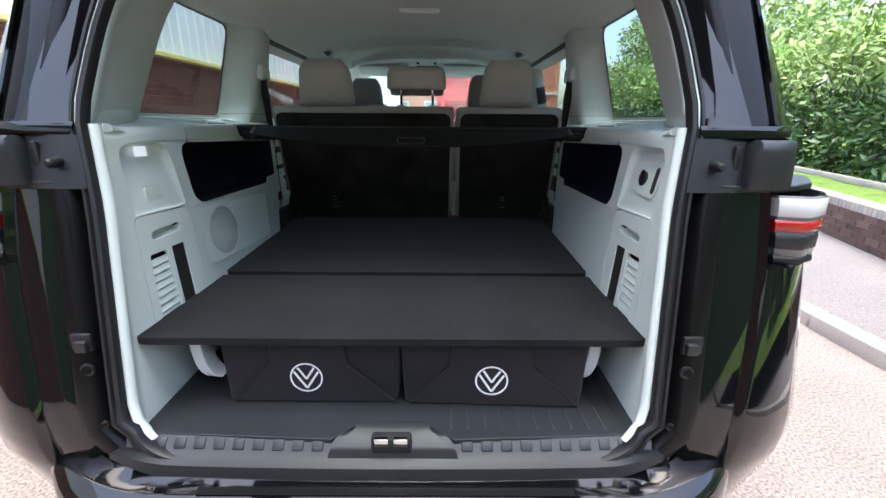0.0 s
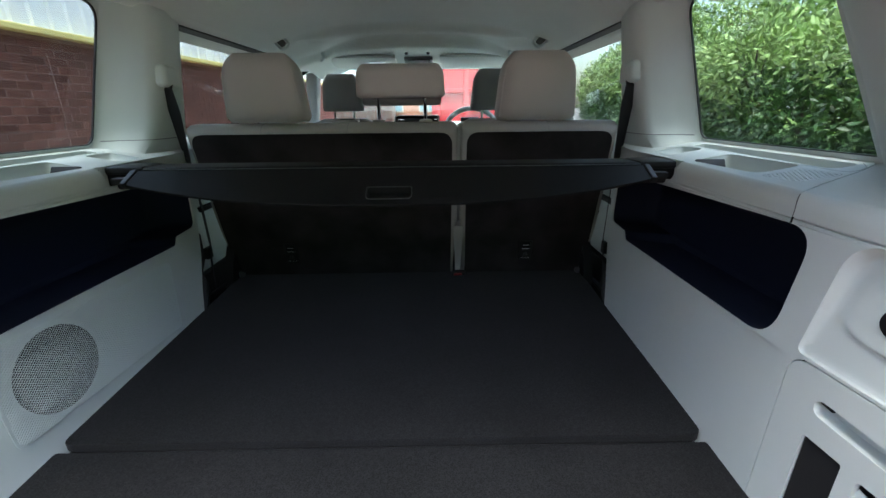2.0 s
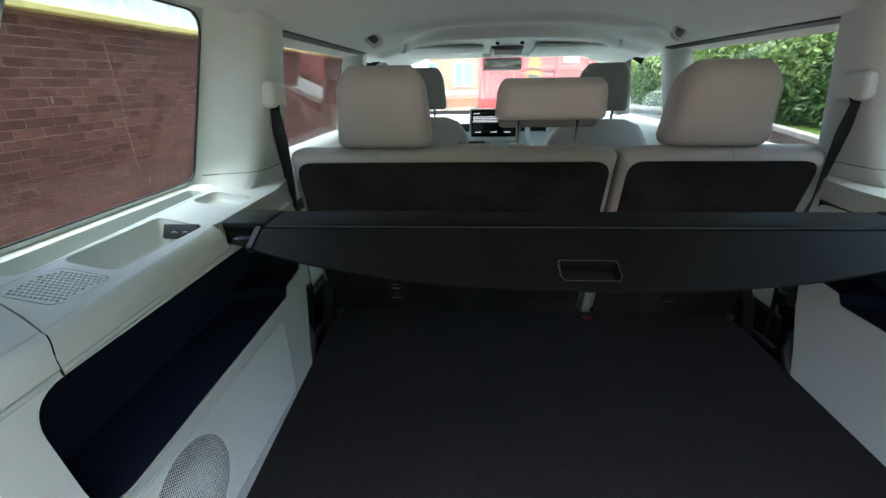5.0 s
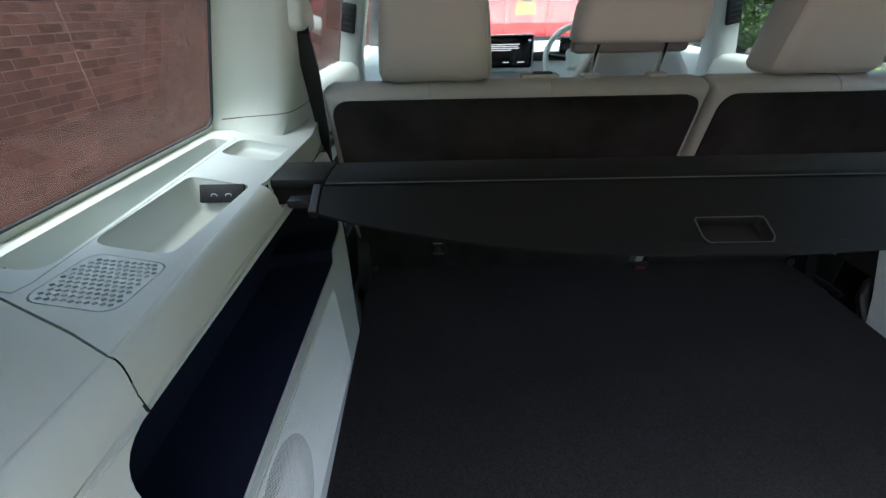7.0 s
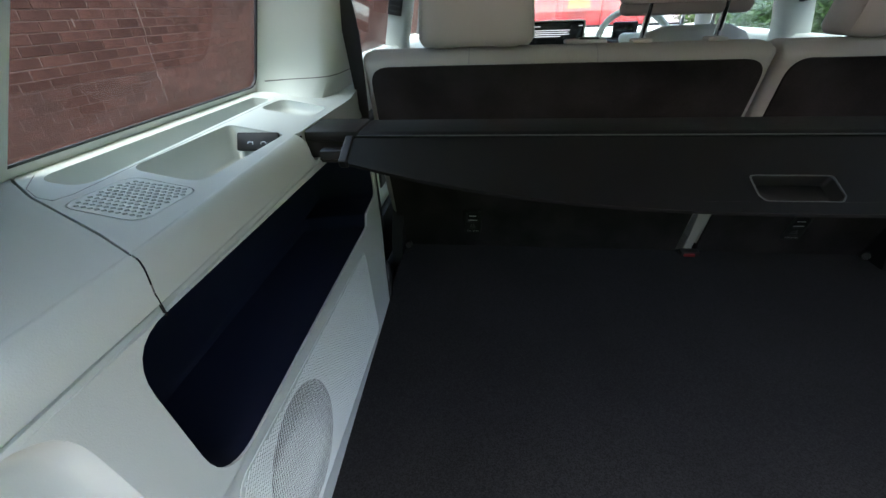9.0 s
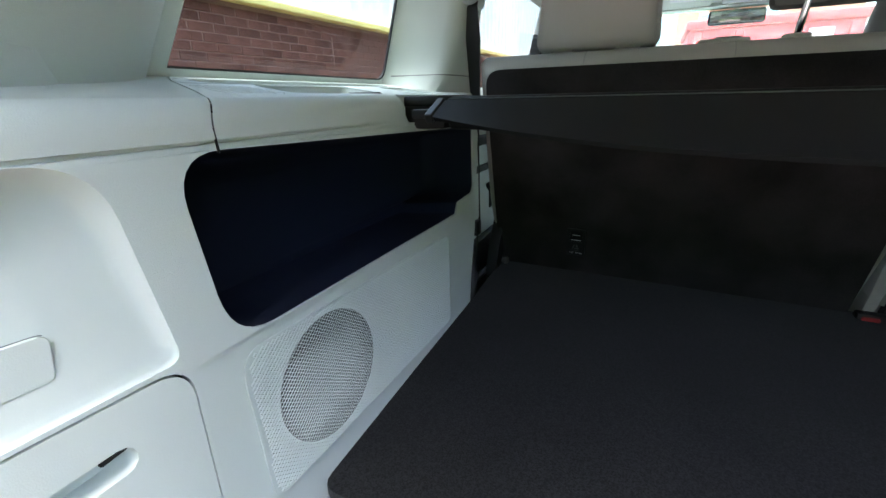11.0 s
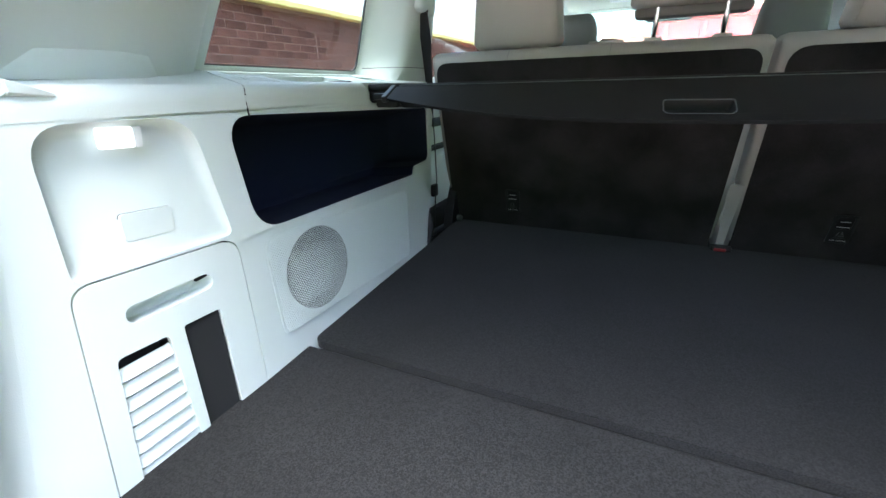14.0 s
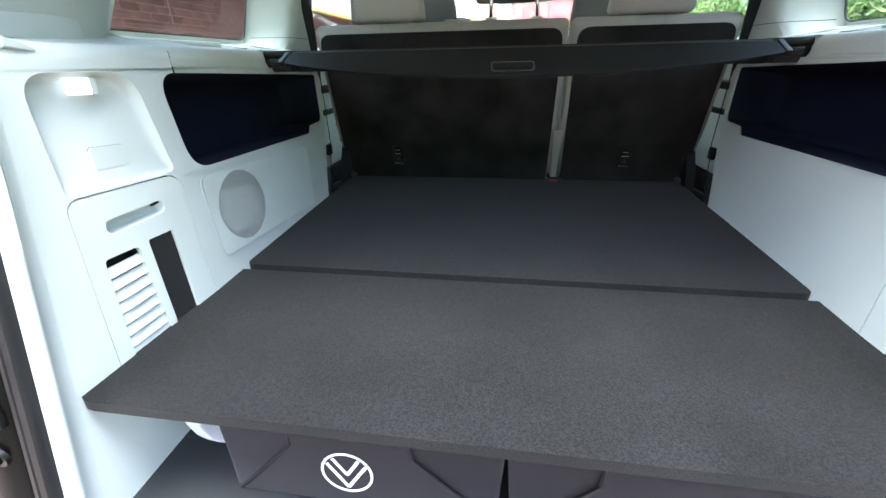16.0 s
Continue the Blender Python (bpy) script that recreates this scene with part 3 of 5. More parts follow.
def pillars(s):
    side = "left" if s < 0 else "right"
    body = thing("pillar_trim_" + side, (s * 0.7, 1.4, SHELF_Z), "pale grey plastic pillar and window surround trim", "pillar trim", kind="structure")
    # rear pillar: rolled at the opening, running forward to the quarter window
    rings = []
    for z in np.linspace(1.370, 1.80, 16):
        f = (z - 1.376) / 0.424
        ya = aperture_y(z)
        xa = 0.645 - 0.06 * f - 0.10 * f ** 4
        lean, dy = -0.075 * f - 0.06 * f ** 4, 0.17 * f
        ring = [(xa + 0.030, ya + 0.03, z), (xa + 0.027, ya - 0.004, z)]
        ring += [(xa + 0.024 * (1 - math.sin(a)), ya + 0.016 - 0.024 * math.cos(a), z) for a in np.linspace(0, math.pi / 2, 6)]
        ring += [(xa + (0.692 + lean - xa) * g, ya + 0.016 + 0.064 * g ** 0.7, z) for g in (0.2, 0.5, 0.8)]
        ring += [(x + lean, y + dy, z) for x, y in ((0.700, 1.26), (0.728, 1.37), (0.740, 1.41), (0.752, 1.445), (0.772, 1.485), (0.798, 1.517))]
        ring += [(min(0.825 + 0.9 * lean, belt_x(z) - 0.008), 1.540 + dy, z), (belt_x(z) - 0.002, 1.552 + dy, z), (belt_x(z) - 0.001, 1.575 + dy, z)]
        rings.append([(s * x, y, zz) for x, y, zz in ring])
    part("rear_pillar", loft(bmesh.new(), rings, closed=False), TRIM, body, "pale grey rear pillar trim", angle=50)
    # lower lip of the pillar trim
    rings = []
    for y, g in ((1.206, 0.012), (1.212, 0.003), (1.222, 0.0), (1.30, 0.0), (1.37, 0.0), (1.412, 0.001), (1.445, 0.008)):
        x0 = 0.684 + 0.21 * (y - 1.22) + 0.5 * max(0.0, y - 1.40) + g
        rings.append([(s * (x0 + dx), y, 1.372 + dz) for dx, dz in ((0.03, -0.004), (0.002, -0.004), (0.0, 0.0), (0.0, 0.029), (0.004, 0.035), (0.03, 0.037))])
    part("pillar_foot", loft(bmesh.new(), rings), TRIM, body, bevel=0.003)
    # middle pillar with the belt outlet
    rings = []
    for z in np.linspace(1.366, 1.80, 12):
        f = (z - 1.372) / 0.39
        o = belt_x(z)
        xi = 0.715 - 0.055 * f
        flare = 0.05 * max(0, 1 - f * 5) ** 2
        ye = 2.076 + 0.14 * (z - 1.40)
        ring = [(o, ye - flare * 0.3, z), (o - 0.012, ye + 0.012 - flare * 0.3, z), (o - 0.05, ye + 0.038 - flare, z), (xi + 0.03, ye + 0.052 - flare, z), (xi + 0.008, ye + 0.068 - flare, z), (xi, ye + 0.095, z), (xi, 2.27, z), (xi + 0.012, 2.305, z), (o - 0.03, 2.36, z), (o, 2.37, z)]
        rings.append([(s * x, y, zz) for x, y, zz in ring])
    zj = 1.409
    o, xi, ye = belt_x(zj), 0.715 - 0.055 * (zj - 1.372) / 0.39, 2.076 + 0.14 * (zj - 1.40)
    fl_j = 0.05 * max(0, 1 - (zj - 1.372) / 0.39 * 5) ** 2
    joint = [(o - 0.012, ye + 0.0115 - fl_j * 0.3), (o - 0.05, ye + 0.0375 - fl_j), (xi + 0.03, ye + 0.0515 - fl_j), (xi + 0.008, ye + 0.0675 - fl_j), (xi - 0.0005, ye + 0.095), (xi - 0.0005, 2.26)]
    part("pillar_joint", tube(bmesh.new(), [(s * x, y, zj) for x, y in joint], 0.0011, 5), RIM_GREY, body)
    part("middle_pillar", loft(bmesh.new(), rings, closed=False), TRIM, body, "pale grey middle pillar trim", angle=50)
    bm = box((s * 0.690, 2.212, 1.582), (0.046, 0.085, 0.062), 0.014, Matrix.Rotation(radians(-6), 4, "X"), 4)
    part("belt_outlet", bm, TRIM_SMOOTH, body, "pale grey belt outlet cover")
    # front pillars
    for y0, y1, name in ((3.20, 3.36, "door_pillar"), (4.02, 4.12, "screen_pillar")):
        rings = []
        for z in np.linspace(1.0, 1.80, 9):
            lean = -0.30 * (z - 1.39) if name == "screen_pillar" else 0.0
            o, xi = belt_x(max(z, 1.39)), belt_x(max(z, 1.39)) - 0.085
            rings.append([(s * x, y + lean, z) for x, y in ((o, y0), (xi + 0.02, y0 + 0.01), (xi, y0 + 0.04), (xi, y1 - 0.04), (xi + 0.02, y1 - 0.01), (o, y1))])
        part(name, loft(bmesh.new(), rings, closed=False), DARK_SEAT if name == "screen_pillar" else TRIM, body, angle=50)
    tilt = Matrix.Rotation(-s * 0.2, 4, "Y")
    vent = part("pillar_vent", box((s * 0.786, 3.200, 1.556), (0.056, 0.022, 0.108), 0.005, tilt), BLACK, body, "black air vent")
    for k in range(5):
        dz = -0.038 + 0.019 * k
        part("slat", box((s * (0.786 - 0.2 * dz), 3.1875, 1.556 + dz), (0.042, 0.004, 0.004), 0.001, tilt), SHOULDER, vent)
    # sill under the front windows and door cards
    rings = []
    for y in (2.30, 2.6, 3.0, 3.4, 3.9, 4.3):
        rings.append([(s * x, y, z) for x, z in ((0.86, 1.392), (0.80, 1.390), (0.775, 1.37), (0.765, 1.30), (0.775, 1.15), (0.76, 1.10), (0.74, 1.07), (0.74, 0.98), (0.77, 0.90), (0.77, 0.5))])
    part("door_card", loft(bmesh.new(), rings, closed=False), TRIM, body, "pale grey sliding door card", angle=50)
    bm = box((s * 0.76, 2.62, 1.235), (0.03, 0.5, 0.03), 0.01)
    part("door_strip", bm, BLACK, body, "black door trim strip")
    part("door_strip", box((s * 0.770, 2.66, 1.143), (0.022, 0.58, 0.020), 0.006), BLACK, body, "black door trim strip")
    part("door_pocket", box((s * 0.744, 2.74, 1.055), (0.022, 0.50, 0.085), 0.010, None, 3), SHOULDER, body, "dark grey door pocket")
    part("door_sill", box((s * 0.742, 2.62, 0.80), (0.03, 0.70, 0.27), 0.012), BLACK, body, "black lower door edge")
    # roof rail over the windows
    rings = []
    for y, up in ((1.45, 0.042), (1.7, 0.042), (2.0, 0.042), (2.14, 0.042), (2.26, 0.0), (2.6, 0.0), (3.0, 0.0), (3.4, 0.0), (3.8, 0.0), (4.0, 0.0)):
        rings.append([(s * x, y, z) for x, z in ((0.785, 1.715 + up), (0.755, 1.722 + up), (0.715, 1.722 + up), (0.70, 1.733 + up), (0.66, 1.742 + up), (0.60, 1.765 + up * 0.7), (0.60, 1.83))])
    part("roof_rail", loft(bmesh.new(), rings, closed=False), HEADLINER, body, angle=50)
    bm = loft(bmesh.new(), [[(s * (0.692 + a), y, 1.7325 + b) for a, b in ((-0.012, 0.0), (0.010, -0.008), (0.012, -0.004), (-0.012, 0.006))] for y in (2.29, 2.6, 3.0, 3.25)])
    part("rail_gap", bm, BLACK, body, "black gap above the sliding door window")
    # glass
    k = 1 if s < 0 else 5
    for i, (y0, y1, name, gm) in enumerate(((1.548, 2.10, "rear quarter window", GLASS_TINT), (2.36, 3.23, "sliding door window", GLASS_TINT), (3.33, 4.08, "front door window", GLASS_CLEAR))):
        z0, z1 = 1.386, 1.768 if i == 0 else 1.722
        fr = rounded([(1.545, 1.4035), (2.072, 1.4015), (2.120, 1.752), (1.69, 1.755)], [0.025, 0.03, 0.045, 0.05], 8) if i == 0 else rounded([(y0, z0), (y1, z0), (y1, z1), (y0, z1)], 0.03, 6)
        fg = lambda u, v, w=0.0: Vector((s * (belt_x(v) + w), u, v))
        win = thing("window_%d" % (k + i), (s * 0.83, (y0 + y1) / 2, z0), "tinted " + name if i < 2 else "clear " + name, "window", kind="structure")
        part("pane", plate(shrink(fr, 1.03), [], lambda u, v, w: fg(u, v, 0.004 + w), 0.004), gm, win)
        if i == 0:
            part("window_frame", plate(shrink(fr, 1.007), [shrink(fr, 0.991)], lambda u, v, w: fg(u, v, -0.001 + w), 0.0045), RUBBER, win, "black rubber window edge")
            part("window_surround", plate([(1.40, 1.36), (2.24, 1.36), (2.24, 1.80), (1.40, 1.80)], [shrink(fr, 1.005)], lambda u, v, w: fg(u, v, 0.0005 + w), 0.003), TRIM, win, "pale grey window surround")
        else:
            part("window_frame", plate(shrink(fr, 1.06), [shrink(fr, 0.98)], lambda u, v, w: fg(u, v, 0.0 + w), 0.003), RUBBER, win, "black rubber window edge")


pillars(-1)
pillars(1)

# ---- headliner ----


def headliner():
    bm = bmesh.new()
    rings = []
    for y in np.concatenate([np.linspace(1.22, 2.6, 12), np.linspace(2.64, 3.80, 59)]):
        ring = []
        for x in np.linspace(-0.64, 0.64, 49):
            e = abs(x) / 0.64
            top = 1.835 - 0.005 * (y - 2.0)
            if y < 1.6:
                top -= 0.10 * ((1.6 - y) / 0.38) ** 2
            z = top - 0.085 * e ** 3.2
            bend = 2.83 + 0.12 * e * e
            soft = lambda d: min(1.0, max(0.0, d)) ** 2 * (3 - 2 * min(1.0, max(0.0, d)))
            z -= 0.026 * soft((y - bend) / 0.07) * (1 - 0.6 * e ** 3)
            z += 0.034 * soft((y - bend - 0.09) / 0.22) * max(0.0, 1 - (abs(x) / 0.50) ** 4)
            lip = 3.15 + 0.13 * (x / 0.42) ** 2
            z -= 0.054 * soft((y - lip) / 0.06) * max(0.0, 1 - (abs(x) / 0.46) ** 4)
            z -= 0.024 * soft((y - 3.28) / 0.1) * (1 - max(0.0, 1 - (abs(x) / 0.46) ** 4))
            z -= 0.034 * soft((y - 3.44) / 0.34)
            # shallow wells beside the grips
            z += 0.030 * soft(1 - abs(y - 3.06) / 0.17) * soft(1 - abs(abs(x) - 0.52) / 0.11)
            ring.append((x, y, z))
        rings.append(ring)
    return part("ceiling", loft(bm, rings, closed=False), HEADLINER, None, "warm grey fabric headliner", category="ceiling", kind="structure", angle=80)


headliner()
rl = thing("roof_lamp", (0.015, 2.16, 1.82), "slim white roof lamp in the headliner", "lamp")
part("housing", box((0.015, 2.18, 1.826), (0.17, 0.05, 0.012), 0.004), WHITE_PLASTIC, rl)
part("lens", box((0.015, 2.18, 1.8195), (0.14, 0.02, 0.004), 0.001), WHITE_PRINT, rl)


def grab_grip():
    g = thing("grab_grip", (0, 0, 0), "small pale grey coat hook grip on the roof edge", "grip", "roof grips")
    part("base", plate(capsule(0, 0, 0.12, 0.026, 0, 6), [capsule(0, 0, 0.10, 0.017, 0, 6)], lambda u, v, w: Vector((v, u, -w)), 0.012), TRIM_SMOOTH, g, bevel=0.003)
    part("recess", plate(capsule(0, 0, 0.09, 0.014, 0, 5), [], lambda u, v, w: Vector((v, u, -w)), 0.002), DARK_SEAT, g)
    part("hook", box((0, 0.01, -0.012), (0.018, 0.022, 0.014), 0.004), BLACK, g)
    return g


g0 = grab_grip()
g0.matrix_basis = pose(-0.566, 2.87, 1.766, 34, -40, 14)
copy_thing(g0, pose(0.566, 2.87, 1.766, 34, 40, -14))


def roof_handle():
    h = thing("ceiling_grip", (0, 0, 0), "pale grey roof grab handle", "handle", "roof grips")
    bm = tube(bmesh.new(), [(0, -0.08, 0.03), (0, -0.07, 0.0), (0, -0.03, -0.022), (0, 0.03, -0.022), (0, 0.07, 0.0), (0, 0.08, 0.03)], 0.009)
    part("bow", bm, TRIM_SMOOTH, h)
    return h


h0 = roof_handle()
h0.matrix_basis = pose(-0.525, 3.36, 1.765, 0, -25, 25)
copy_thing(h0, pose(0.525, 3.36, 1.765, 0, 25, -25))
for sgn in (-1, 1):
    v = thing("sun_visor", (sgn * 0.33, 3.62, 1.75), "pale grey folded sun visor", "sun visor", "sun visors")
    part("flap", box((sgn * 0.318, 3.53, 1.748), (0.385, 0.235, 0.016), 0.007, Matrix.Rotation(radians(-8.5), 4, "X")), HEADLINER, v)
    if sgn < 0:
        part("label_plate", box((sgn * 0.24, 3.52, 1.7412), (0.10, 0.07, 0.003), 0.001, Matrix.Rotation(radians(-8.5), 4, "X")), WHITE_PLASTIC, v, "pale warning label")
con = thing("roof_console", (0, 3.6, 1.76), "grey roof console with lit switches", "console")
part("body", box((0, 3.60, 1.757), (0.17, 0.14, 0.03), 0.01, Matrix.Rotation(radians(-14), 4, "X")), DARK_SEAT, con)
part("lens", box((0, 3.545, 1.742), (0.13, 0.02, 0.026), 0.003), LENS_CLEAR, con)
for dx in (-0.06, 0.06):
    part("button", box((dx, 3.40, 1.776), (0.018, 0.02, 0.012), 0.003), BLACK, con)
mir = thing("rear_view_mirror", (0.0, 3.82, 1.70), "black rear view mirror on the windscreen", "mirror")
part("shell", box((0.0, 3.82, 1.695), (0.23, 0.03, 0.065), 0.014, None, 3), BLACK, mir)
part("mirror_glass", box((0.0, 3.803, 1.695), (0.215, 0.003, 0.052), 0.001), CHROME, mir)
part("stem", tube(bmesh.new(), [(0, 3.83, 1.71), (0, 3.87, 1.76)], 0.012), BLACK, mir)

# ---- floor, sill and tailgate opening ----
bm = box((0, 2.98, 0.60), (1.60, 3.66, 0.16), 0.0)
part("underfloor", bm, DARK_HOLE, None, "dark van floor", category="floor", kind="structure")
bm = bmesh.new()
outl = [(-0.575, 1.005), (-0.13, 0.985), (-0.085, 1.028), (0.092, 1.028), (0.145, 0.985), (0.575, 1.005), (0.60, 2.3), (-0.60, 2.3)]
plate(outl, [], lambda u, v, w: Vector((u, v, FLOOR_Z - w)), 0.015, bm)
floor = part("floor", bm, SILL, None, "dark grey plastic load floor with fine ribs", category="floor", kind="structure", bevel=0.002)
for k in range(11):
    x = 0.14 + 0.04 * k
    part("rib", box((x, 1.14, FLOOR_Z + 0.0008), (0.006, 0.24, 0.0022), 0.0008), SILL, floor)

sill = thing("sill_trim", (0, 0.98, 0.66), "dark grey plastic loading sill with a row of lugs", "sill trim", kind="structure")
rings = []
for x in np.linspace(-0.60, 0.60, 61):
    bow = 0.012 * (1 - (x / 0.6) ** 2)
    up = 0.05 * max(0, (abs(x) - 0.46) / 0.14) ** 2
    ring = [(1.04, 0.692), (1.012 - bow, 0.699), (1.004 - bow, 0.696), (0.985 - bow, 0.676), (0.972 - bow, 0.668 + up * 0.3), (0.952 - bow, 0.662 + up * 0.6), (0.948 - bow, 0.63 + up)]
    rings.append([(x, y, z) for y, z in ring])
part("sill_panel", loft(bmesh.new(), rings, closed=False), SILL, sill, bevel=0.0)
for sgn in (-1, 1):
    for k in range(9):
        x = 0.175 + 0.0445 * k if sgn > 0 else -0.16 - 0.0445 * k
        bow = 0.012 * (1 - (x / 0.6) ** 2)
        part("lug", box((x, 0.9945 - bow, 0.6845), (0.026, 0.024, 0.008), 0.003, Matrix.Rotation(radians(45), 4, "X")), SILL, sill)
# lock cover: a raised trapezoid with the striker opening
bm = bmesh.new()
prof = [((-0.135, 0.155), 0.962, 0.668), ((-0.128, 0.148), 0.968, 0.690), ((-0.082, 0.092), 1.000, 0.712), ((-0.078, 0.088), 1.03, 0.712), ((-0.078, 0.088), 1.045, 0.69)]
rings = []
for (a, b), y, z in prof:
    rings.append([(a, y, z), (-0.045, y, z), (0.058, y, z), (b, y, z)])
loft(bm, rings, closed=False)
part("lock_cover", bm, SILL, sill, bevel=0.005)
bm = box((0.007, 0.975, 0.701), (0.088, 0.028, 0.040), 0.006)
lock = part("lock_opening", bm, DARK_HOLE, sill, "black lock opening")
for dx in (-0.021, 0.021):
    part("lock_plate", box((0.007 + dx, 0.964, 0.712), (0.031, 0.010, 0.020), 0.002), CHROME, lock, "bright steel lock plate")

# outline of the tailgate opening, from the roof on one side round the sill to the other
OPEN = []
for z in np.linspace(1.86, 0.74, 24):
    x = edge_x(max(z, 0.77)) + 0.012
    if z > 1.40:
        f = (z - 1.376) / 0.424
        x = 0.659 - 0.06 * f - 0.10 * f ** 4
    OPEN.append((-x, z))
for a in np.linspace(0.15, 1.0, 7):
    t = a * math.pi / 2
    OPEN.append((-0.571 + 0.13 * (1 - math.cos(t)), 0.74 - 0.0885 * math.sin(t)))
OPEN += [(x, 0.6515) for x in np.linspace(-0.42, 0.42, 12)]
OPEN += [(-x, z) for x, z in OPEN[:31][::-1]]


def around(name, profile, material, parent=None, label="", **kw):
    """Sweeps (outward, rearward) steps round the tailgate opening."""
    n = len(OPEN)
    rings = []
    for i, (x, z) in enumerate(OPEN):
        (xa, za), (xb, zb) = OPEN[max(i - 1, 0)], OPEN[min(i + 1, n - 1)]
        dx, dz = xb - xa, zb - za
        ln = math.hypot(dx, dz)
        ox, oz = dz / ln, -dx / ln
        rings.append([(x + o * ox, aperture_y(z) - b, z + o * oz) for o, b in profile])
    return part(name, loft(bmesh.new(), rings, closed=False), material, parent, label, **kw)


body = thing("van_rear_body", (0, 1.0, 0), "glossy black rear body of a van with open tailgate", "van body")
around("tailgate_seal", [(-0.013, -0.008), (-0.014, 0.010), (-0.011, 0.017), (-0.004, 0.019), (0.002, 0.014), (0.005, 0.006), (0.009, 0.006), (0.012, 0.012), (0.018, 0.012), (0.023, 0.003), (0.026, -0.012)], RUBBER, body, "black double-lipped rubber seal", angle=50)
around("jamb_gutter", [(0.020, -0.016), (0.034, -0.016), (0.041, -0.006), (0.046, 0.012), (0.052, 0.0165), (0.080, 0.0175), (0.088, 0.014), (0.090, 0.0)], JAMB, body, "dark grey satin jamb flange", angle=40)


def rear_corner(s):
    """The body round one corner: jamb, gloss strip, shoulder, lamp and flank."""
    side = thing("rear_quarter_panel", (s * 0.9, 1.1, 0), "glossy black rear quarter panel with tail lamp", "van body", "rear quarters")

    def seal_x(z):
        if z > 1.40:
            return 0.650 - 0.06 * (z - 1.376) / 0.424 - 0.10 * ((z - 1.376) / 0.424) ** 4
        return edge_x(max(z, 0.77)) + 0.003

    def at(z):
        return aperture_y(max(z, 0.64)) + 0.3 * max(0.0, 0.72 - z)

    # lower panel: recessed black zone, then the bumper corner and the flank
    rings = []
    for z in [*np.linspace(0.30, 1.083, 17), 1.087, 1.14, 1.19, 1.245]:
        y0 = at(z)
        back = 0.05 if z > 1.085 else 0.0
        edge = 0.815 - 0.12 * max(0.0, 1.05 - z)
        x0 = min(seal_x(z) + 0.06, edge - 0.03)
        wide = 0.985 - 0.05 * max(0, (0.70 - z) / 0.4) ** 2
        rings.append([(s * x, y, z) for x, y in ((x0, y0 + 0.0), (x0 + 0.02, y0 - 0.004), (edge - 0.100, y0 - 0.005), (edge - 0.094, y0 - 0.011), (edge - 0.012, y0 - 0.004), (edge - 0.002, y0 - 0.018), (edge + 0.006, y0 - 0.020 + back), (edge + 0.3 * (wide - edge), y0 - 0.008 + back), (edge + 0.62 * (wide - edge), y0 + 0.018 + back), (edge + 0.86 * (wide - edge), y0 + 0.06 + 0.5 * back), (wide - 0.004 - 0.3 * back, y0 + 0.12), (wide - 0.2 * back, y0 + 0.22), (wide, 2.2), (wide, 4.6))])
    part("lower_panel", loft(bmesh.new(), rings, closed=False), PAINT, side, angle=50)
    # ledge on top of it
    y0 = at(1.25)
    ledge = [(0.665, y0 - 0.014), (0.80, y0 - 0.020), (0.87, y0 - 0.012), (0.93, y0 + 0.02), (0.965, y0 + 0.07), (0.972, y0 + 0.2), (0.972, 4.6), (0.89, 4.6), (0.87, y0 + 0.12), (0.76, y0 + 0.03), (0.665, y0 + 0.02)]
    part("ledge", plate(ledge, [], lambda u, v, w: Vector((s * u, v, 1.258 - w + 0.08 * (v - y0) * (v < y0 + 0.25))), 0.016), SHOULDER, side, "dark grey satin ledge over the lamp", bevel=0.005)
    rings = [[(s * x, y, z) for x, z in ((0.972, 1.245), (0.955, 1.30), (0.925, 1.35), (0.895, 1.372), (0.846, 1.366))] for y in (y0 + 0.19, 1.8, 2.6, 3.4, 4.6)]
    part("flank_band", loft(bmesh.new(), rings, closed=False), RUBBER, side, angle=50)
    # upper panels either side of a recessed gloss strip
    inner_edge = lambda z: max(0.763 - 0.26 * (z - 1.383), seal_x(z) + 0.03)
    outer_edge = lambda z: 0.81 - 0.127 * (z - 1.38)
    rim = lambda z: 0.856 - 0.08 * (z - 1.354) - 0.40 * (z - 1.354) ** 2
    for name, m, pts in (
        ("pillar_panel", PAINT, lambda z: ((seal_x(z) + 0.02, -0.008), (seal_x(z) + 0.04, -0.020), (inner_edge(z) - 0.004, -0.022), (inner_edge(z), -0.018), (inner_edge(z) + 0.003, 0.0))),
        ("gloss_strip", STRIP, lambda z: ((inner_edge(z), -0.010), (inner_edge(z) + 0.012, -0.012), (outer_edge(z) - 0.01, -0.016), (outer_edge(z), -0.012))),
        ("upper_quarter", PAINT, lambda z: ((outer_edge(z) - 0.002, 0.0), (outer_edge(z) + 0.002, -0.020), (outer_edge(z) + 0.006, -0.024), (rim(z) - 0.012, -0.014), (rim(z), 0.004), (rim(z) + 0.010, 0.05), (rim(z) + 0.016, 0.20)))):
        rings = [[(s * x, at(z) + dy, z) for x, dy in pts(z)] for z in np.linspace(1.372, 1.88, 16)]
        part(name, loft(bmesh.new(), rings, closed=False), m, side, angle=35)
    # gloss moulding under them
    rings = []
    for x, dy in ((seal_x(1.36) + 0.02, -0.010), (0.74, -0.026), (0.80, -0.034), (0.84, -0.024), (0.862, 0.005), (0.872, 0.06), (0.88, 0.2)):
        rings.append([(s * x, at(1.36) + dy + e, z) for e, z in ((0.03, 1.346), (0.004, 1.347), (-0.002, 1.352), (-0.002, 1.366), (0.003, 1.376), (0.03, 1.380))])
    part("waist_moulding", loft(bmesh.new(), rings), PAINT, side, "gloss black waist moulding", angle=40)
